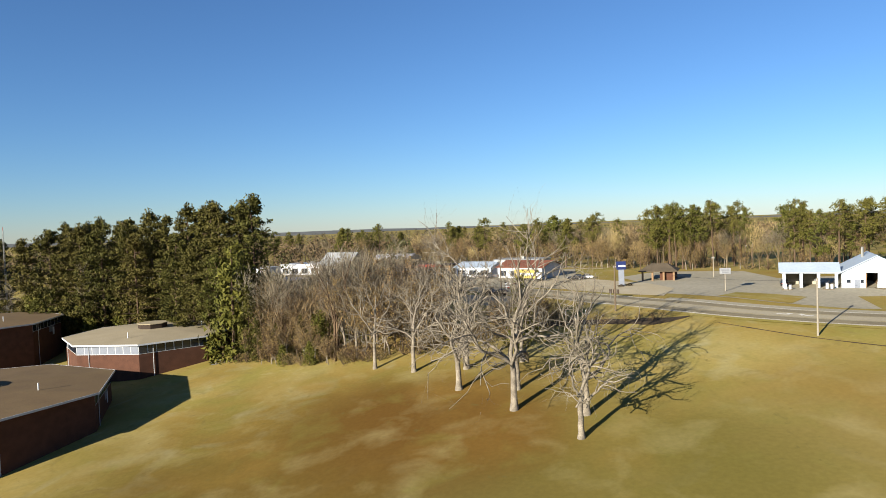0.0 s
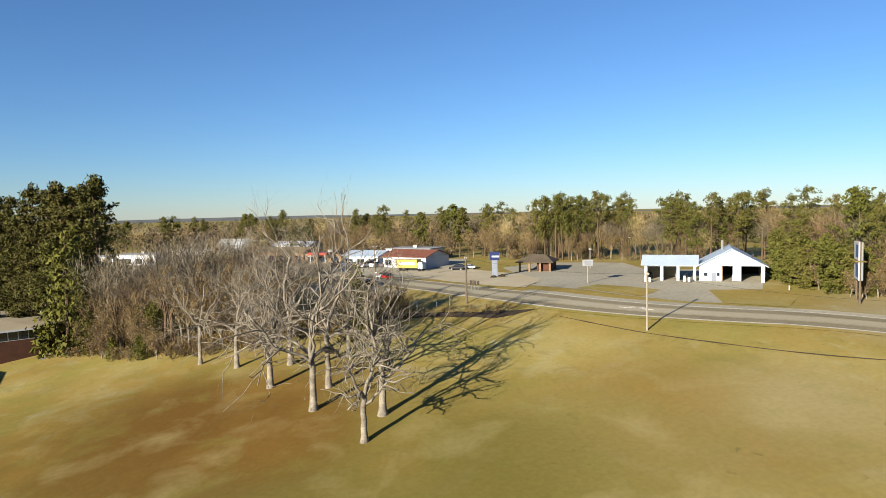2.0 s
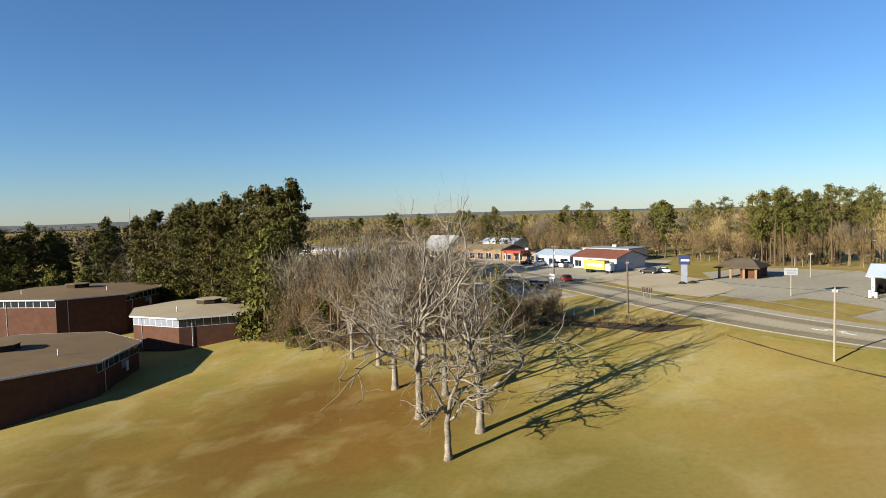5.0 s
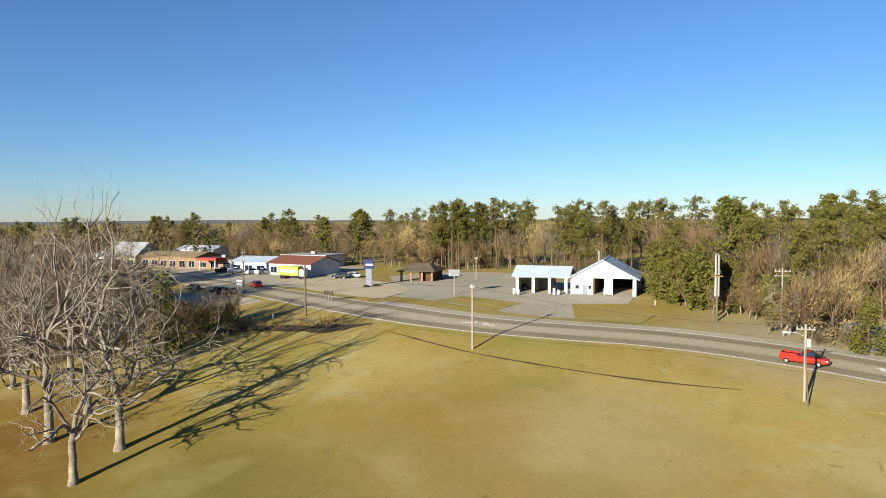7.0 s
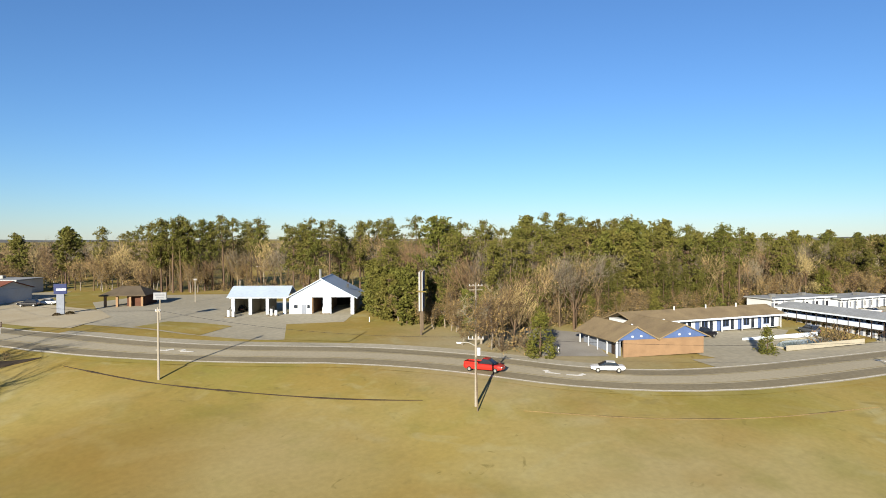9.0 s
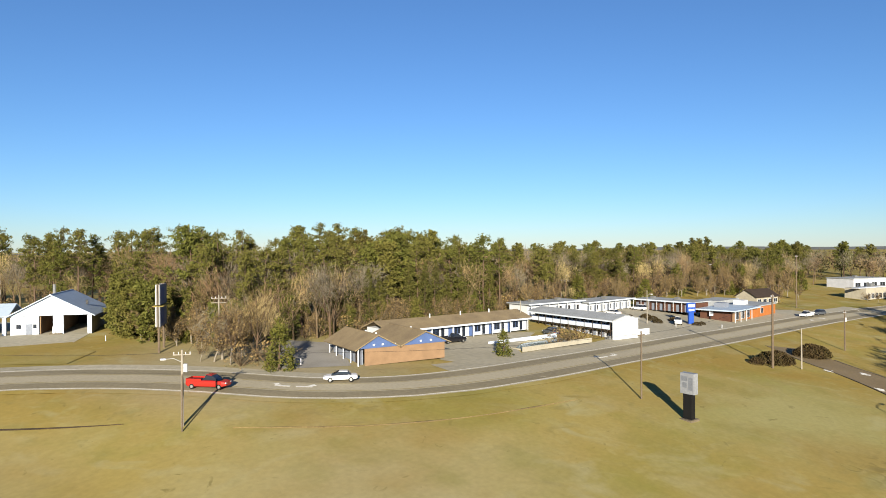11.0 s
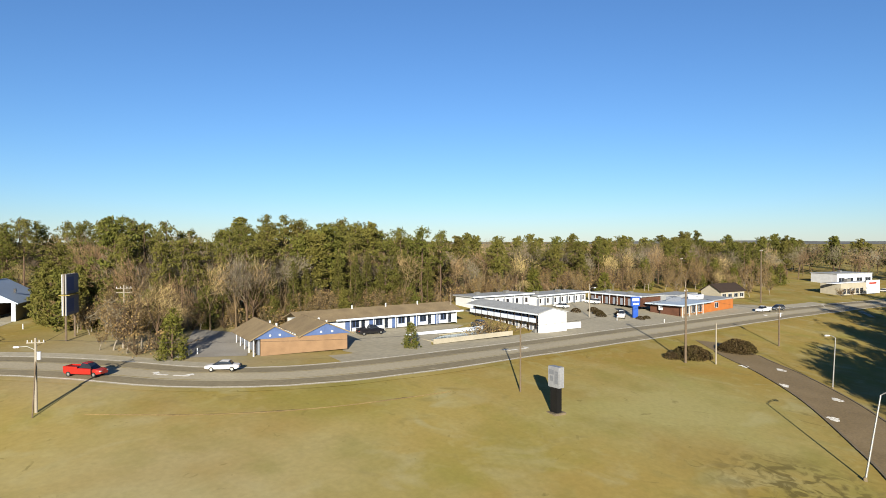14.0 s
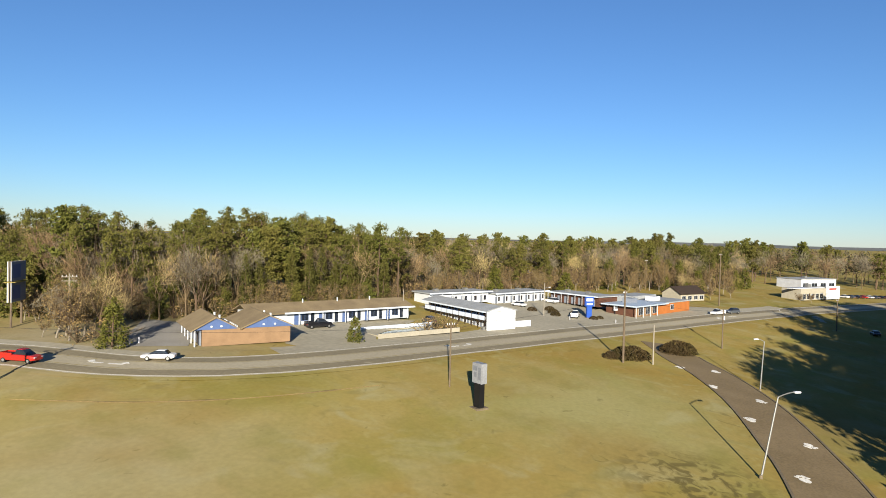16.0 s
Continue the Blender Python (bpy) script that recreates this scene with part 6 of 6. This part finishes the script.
# brown thicket behind the bare pecans
grove(((20, 130), (30, 128), (40, 127)), 16, 16, (("scrub", 3, 4, 7), ("bare", 1, 7, 10)), 52, 2.6)
grove(((-25, 156.5), (-14, 144), (-3, 134), (6, 131), (15, 129)), 34, 58, (("bare", 4, 18, 24), ("scrub", 2, 9, 14), ("brown", 2.2, 14, 20)), 2, 2.6)
grove(((-27, 155), (-15, 142.5), (-4, 132.5), (5, 129), (17, 127), (30, 125), (42, 125.5)), 9, 70, (("brush", 3, 2.2, 4.0), ("scrub", 1, 5, 8), ("cedar", 0.12, 4, 6)), 3, 1.7)
grove(((38, 128), (50, 121), (61, 118)), 5, 16, (("brush", 1, 0.9, 1.6),), 4, 1.6)
plant("cedar", 30.5, 120, 11, random.Random(5), 0.8)
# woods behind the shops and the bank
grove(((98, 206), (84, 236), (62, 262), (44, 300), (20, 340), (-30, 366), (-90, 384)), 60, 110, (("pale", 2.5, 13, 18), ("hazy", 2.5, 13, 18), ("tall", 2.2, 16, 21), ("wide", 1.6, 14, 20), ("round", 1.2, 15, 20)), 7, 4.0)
grove(((130, 160), (124, 188), (100, 203)), 34, 54, (("tall", 4, 17, 22), ("wide", 1.5, 16, 20), ("hazy", 2, 13, 17), ("pale", 2, 13, 17)), 8, 3.8)
for k in range(9):
    rr = random.Random(300 + k)
    plant("tall", 100 + k * 2.2, 205 - k * 0.9 + rr.uniform(-2, 4), rr.uniform(19, 22), rr, 1.0)
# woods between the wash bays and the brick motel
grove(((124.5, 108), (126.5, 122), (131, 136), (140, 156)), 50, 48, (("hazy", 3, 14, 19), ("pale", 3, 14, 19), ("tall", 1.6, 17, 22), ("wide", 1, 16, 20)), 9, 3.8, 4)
grove(((121.8, 104.5), (121.3, 112), (122.3, 122), (126, 130)), 7, 26, (("young", 5, 7.5, 10.5), ("scrub", 1, 5, 8)), 10, 1.9)
plant("round", 133.5, 113.0, 20.3, random.Random(1), 1.0)
plant("wide", 125.5, 121, 15, random.Random(13), 1.1)
grove(((147, 86.5), (138, 95), (128, 99.5)), 40, 50, (("tall", 6, 16, 20), ("wide", 1.6, 15, 18.5), ("hazy", 1.6, 13, 18), ("pale", 1.8, 14, 18)), 14, 3.0, 1)
grove(((134, 95), (126, 98), (123.5, 103)), 8, 14, (("brown", 2, 6, 10), ("scrub", 2, 5, 8), ("young", 0.7, 6, 8)), 15, 2.0)
for x, y, h, k in ((126, 83.5, 12.5, "hazy"), (129.5, 86, 13.5, "hazy"), (123.3, 85.5, 10.5, "hazy"), (128, 81.5, 9, "hazy"), (122.8, 88, 12.5, "bare"), (124.5, 85.5, 10, "brown"), (121.5, 84, 8.5, "scrub"), (126.8, 87.5, 10.5, "brown"), (121.0, 87.5, 9, "scrub"), (119.5, 89, 4, "scrub"), (124.6, 76.3, 6.3, "cedar"), (125.5, 80, 4, "brush"), (122, 82, 3.6, "brush"), (159.6, 58.4, 5.0, "cedar"), (181.5, 56.5, 3.6, "brush"), (178.5, 57.6, 3.4, "brush"), (184.5, 56.0, 3.2, "brush")):
    plant(k, x, y, h, random.Random(int(x * 5 + y)), 1.15)
# woods behind the motel wing
grove(((203, 84), (192, 83.5), (165, 88), (150, 92)), 40, 60, (("tall", 4, 17.5, 21.5), ("wide", 2, 16.5, 20.5), ("round", 2, 17, 21), ("hazy", 2, 14, 18), ("pale", 1.5, 14, 19)), 16, 3.2, 2)
for k in range(13):
    rr = random.Random(330 + k)
    plant("vine", 152 + k * 3.6, 92 - k * 0.5 + rr.uniform(-1.5, 2), rr.uniform(10, 16), rr, 0.8)
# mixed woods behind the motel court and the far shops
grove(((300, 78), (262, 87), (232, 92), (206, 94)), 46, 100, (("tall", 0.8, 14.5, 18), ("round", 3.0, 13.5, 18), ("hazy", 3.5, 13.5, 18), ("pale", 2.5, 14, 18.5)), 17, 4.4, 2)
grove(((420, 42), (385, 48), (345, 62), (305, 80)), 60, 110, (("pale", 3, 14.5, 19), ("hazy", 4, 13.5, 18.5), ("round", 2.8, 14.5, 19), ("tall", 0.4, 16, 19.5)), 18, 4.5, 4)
grove(((520, -40), (460, 20), (420, 52)), 90, 60, (("pale", 3, 18, 22), ("hazy", 2, 15, 19), ("round", 4, 18, 22.5)), 19, 6.0, 12)
for x, y, h, k in ((342, 53, 8, "hazy"), (349, 48, 7, "brown"), (337, 57, 9, "hazy"), (356, 46, 8, "brown"), (243, 87, 7, "hazy"), (252, 85, 6, "hazy"), (266, 80, 7, "brown"), (290, 93, 8, "hazy"), (298, 84, 7, "hazy"), (300, 60, 7, "brown"), (335, 45, 6, "scrub"), (344, 40, 6, "scrub"), (272, 74, 9, "cedar"), (276, 84, 13, "wide"), (248, 86, 8, "cedar"), (292, 88, 9, "brown"), (362, 19, 4, "scrub"), (368, 16, 4, "scrub")):
    plant(k, x, y, h, random.Random(int(x * 5 + y)), 1.2)
# dark evergreens added out of view to shade the drive's far lawn
for k in range(120):
    rr = random.Random(400 + k)
    x = 152 + k * 1.55 + rr.uniform(-2, 2)
    plant("cedar", x, -42 - rr.uniform(0, 30) + max(0, min(12, (x - 200) * 0.2)), rr.uniform(20, 25), rr, 1.35)
for x, y, h in ((303, -24, 10), (309, -30, 13), (298, -30, 12), (316, -24, 11)):
    plant("wide", x, y, h, random.Random(int(x)), 1.3)
# undergrowth along the edges of the woods
grove(((20, 335), (44, 296), (62, 258), (84, 232), (98, 204), (122, 187), (131, 160)), 12, 110, (("scrub", 3, 6, 11), ("brown", 2, 8, 12), ("brush", 2, 2.5, 4.5), ("hazy", 1.5, 9, 13)), 41, 1.7)
grove(((127, 134), (124, 122), (123, 108), (126, 97), (138, 94), (148, 90), (165, 88), (192, 84), (204, 86)), 7, 90, (("scrub", 3, 4, 8), ("brown", 1, 5, 9), ("brush", 3, 2, 4.5), ("young", 0.8, 5, 8)), 42, 1.5)
grove(((208, 92), (230, 90), (262, 84), (300, 76), (345, 60), (385, 46), (420, 40)), 12, 90, (("scrub", 3, 6, 10), ("brown", 3, 8, 13), ("brush", 1, 3, 5), ("cedar", 0.8, 6, 11)), 43, 2.0)
grove(((-165, 213), (-110, 230), (-72, 212), (-40, 194), (-24, 168)), 14, 60, (("scrub", 2, 7, 12), ("cedar", 1.2, 6, 12), ("brush", 2, 3, 5)), 44, 2.0)
# hedges by the drive and in the motel court
for x, y, s in ((194.0, 24.4, 0.55), (196.6, 22.8, 0.95), (198.6, 21.6, 1.0), (200.8, 20.6, 0.7), (212.6, 19.4, 0.9), (213.9, 18.2, 1.1), (215.2, 17.0, 1.1)):
    plant("hedge", x, y, 2.7 * s, random.Random(int(x * 9)), 0.85)
for x, y, s in ((232.5, 63.7, 0.8), (237.8, 61.2, 0.9), (231, 55.7, 0.8), (238.7, 54.0, 0.8), (234.3, 58.1, 0.9), (236.0, 47.2, 0.6), (239, 46.8, 0.6), (73.5, 165.5, 0.5), (71, 165.0, 0.5)):
    plant("hedge", x, y, 1.75 * s, random.Random(int(x * 9)), 1.0)


# ---- distance ----
def far_woods(name, radius, spread, count, h0, h1, base, seed, label, leafm, fine=80):
    """Far woodland: thousands of small ragged crowns in one mesh."""
    rnd = random.Random(seed)
    ms = Mesh()
    for k in range(count):
        az = radians(rnd.uniform(-75, 125))
        d = radius + spread * rnd.random()
        cx, cy = 45 + d * math.sin(az), 5 + d * math.cos(az)
        if cx > 330 and az > 1.25 and d < 430:
            continue
        if cx < 130 and road_distance(cx, cy) < -2 and d < 420 and cx > -110:
            continue
        h = rnd.uniform(h0, h1)
        zb = base(d)
        r = h * rnd.uniform(0.22, 0.34)
        c = Vector((cx, cy, zb + h * 0.6))
        for j in range(fine):
            v = rvec(rnd).normalized() * rnd.uniform(0.5, 1.0)
            ms.leaf(c + Vector((v.x * r, v.y * r, v.z * h * 0.45)), rnd, r * rnd.uniform(0.5, 1.0) * 2.2 / fine ** 0.5, 1.2)
    return tagged(ms.to(name, leafm, None), label, "woods", kind="stuff")


far_woods("far_woods", 300, 340, 1700, 11, 16, lambda d: 5.0, 21, "distant brown winter woods", leaf_mat("far_brown_woods", (0.0685, 0.049, 0.0269), (0.108, 0.0756, 0.0416)))
far_woods("far_pines", 290, 330, 700, 11, 16, lambda d: 5.0, 22, "distant dark green pine woods", leaf_mat("far_green_woods", (0.0245, 0.0294, 0.00878), (0.0441, 0.0441, 0.0137)))
far_woods("far_ridge_woods", 640, 900, 1800, 9, 13, lambda d: 5.0 + (d - 640) * 0.002, 23, "hazy wooded country reaching the horizon", leaf_mat("hazy_woods", (0.049, 0.0441, 0.0294), (0.0685, 0.0588, 0.0367)), 26)


def ridge(name, dist, h, seed, colour, label):
    """A far hill line."""
    vs, fs = [], []
    n = 120
    for k in range(n + 1):
        az = radians(-85 + 220 * k / n)
        z = h * (0.75 + 0.5 * noise.noise(Vector((k * 0.09, seed, 0))) + 0.12 * noise.noise(Vector((k * 0.5, seed, 4))))
        for d, zz in ((dist, -5), (dist + 250, max(z, 2)), (dist + 900, -5)):
            vs.append((45 + d * math.sin(az), 5 + d * math.cos(az), zz))
    for k in range(n):
        for j in range(2):
            fs.append((k * 3 + j, (k + 1) * 3 + j, (k + 1) * 3 + j + 1, k * 3 + j + 1))
    return tagged(smesh(name, vs, fs, mat(name, colour, 1.0, vary=0.3, scale=0.004, fine=0.02, bump=0.0)), label, "hills", kind="structure")


# distance haze is mixed into the hills' grey
ridge("backdrop_hills", 2600, 24, 1.5, (0.117, 0.122, 0.117), "low wooded hills on the horizon with haze in their blue-grey")
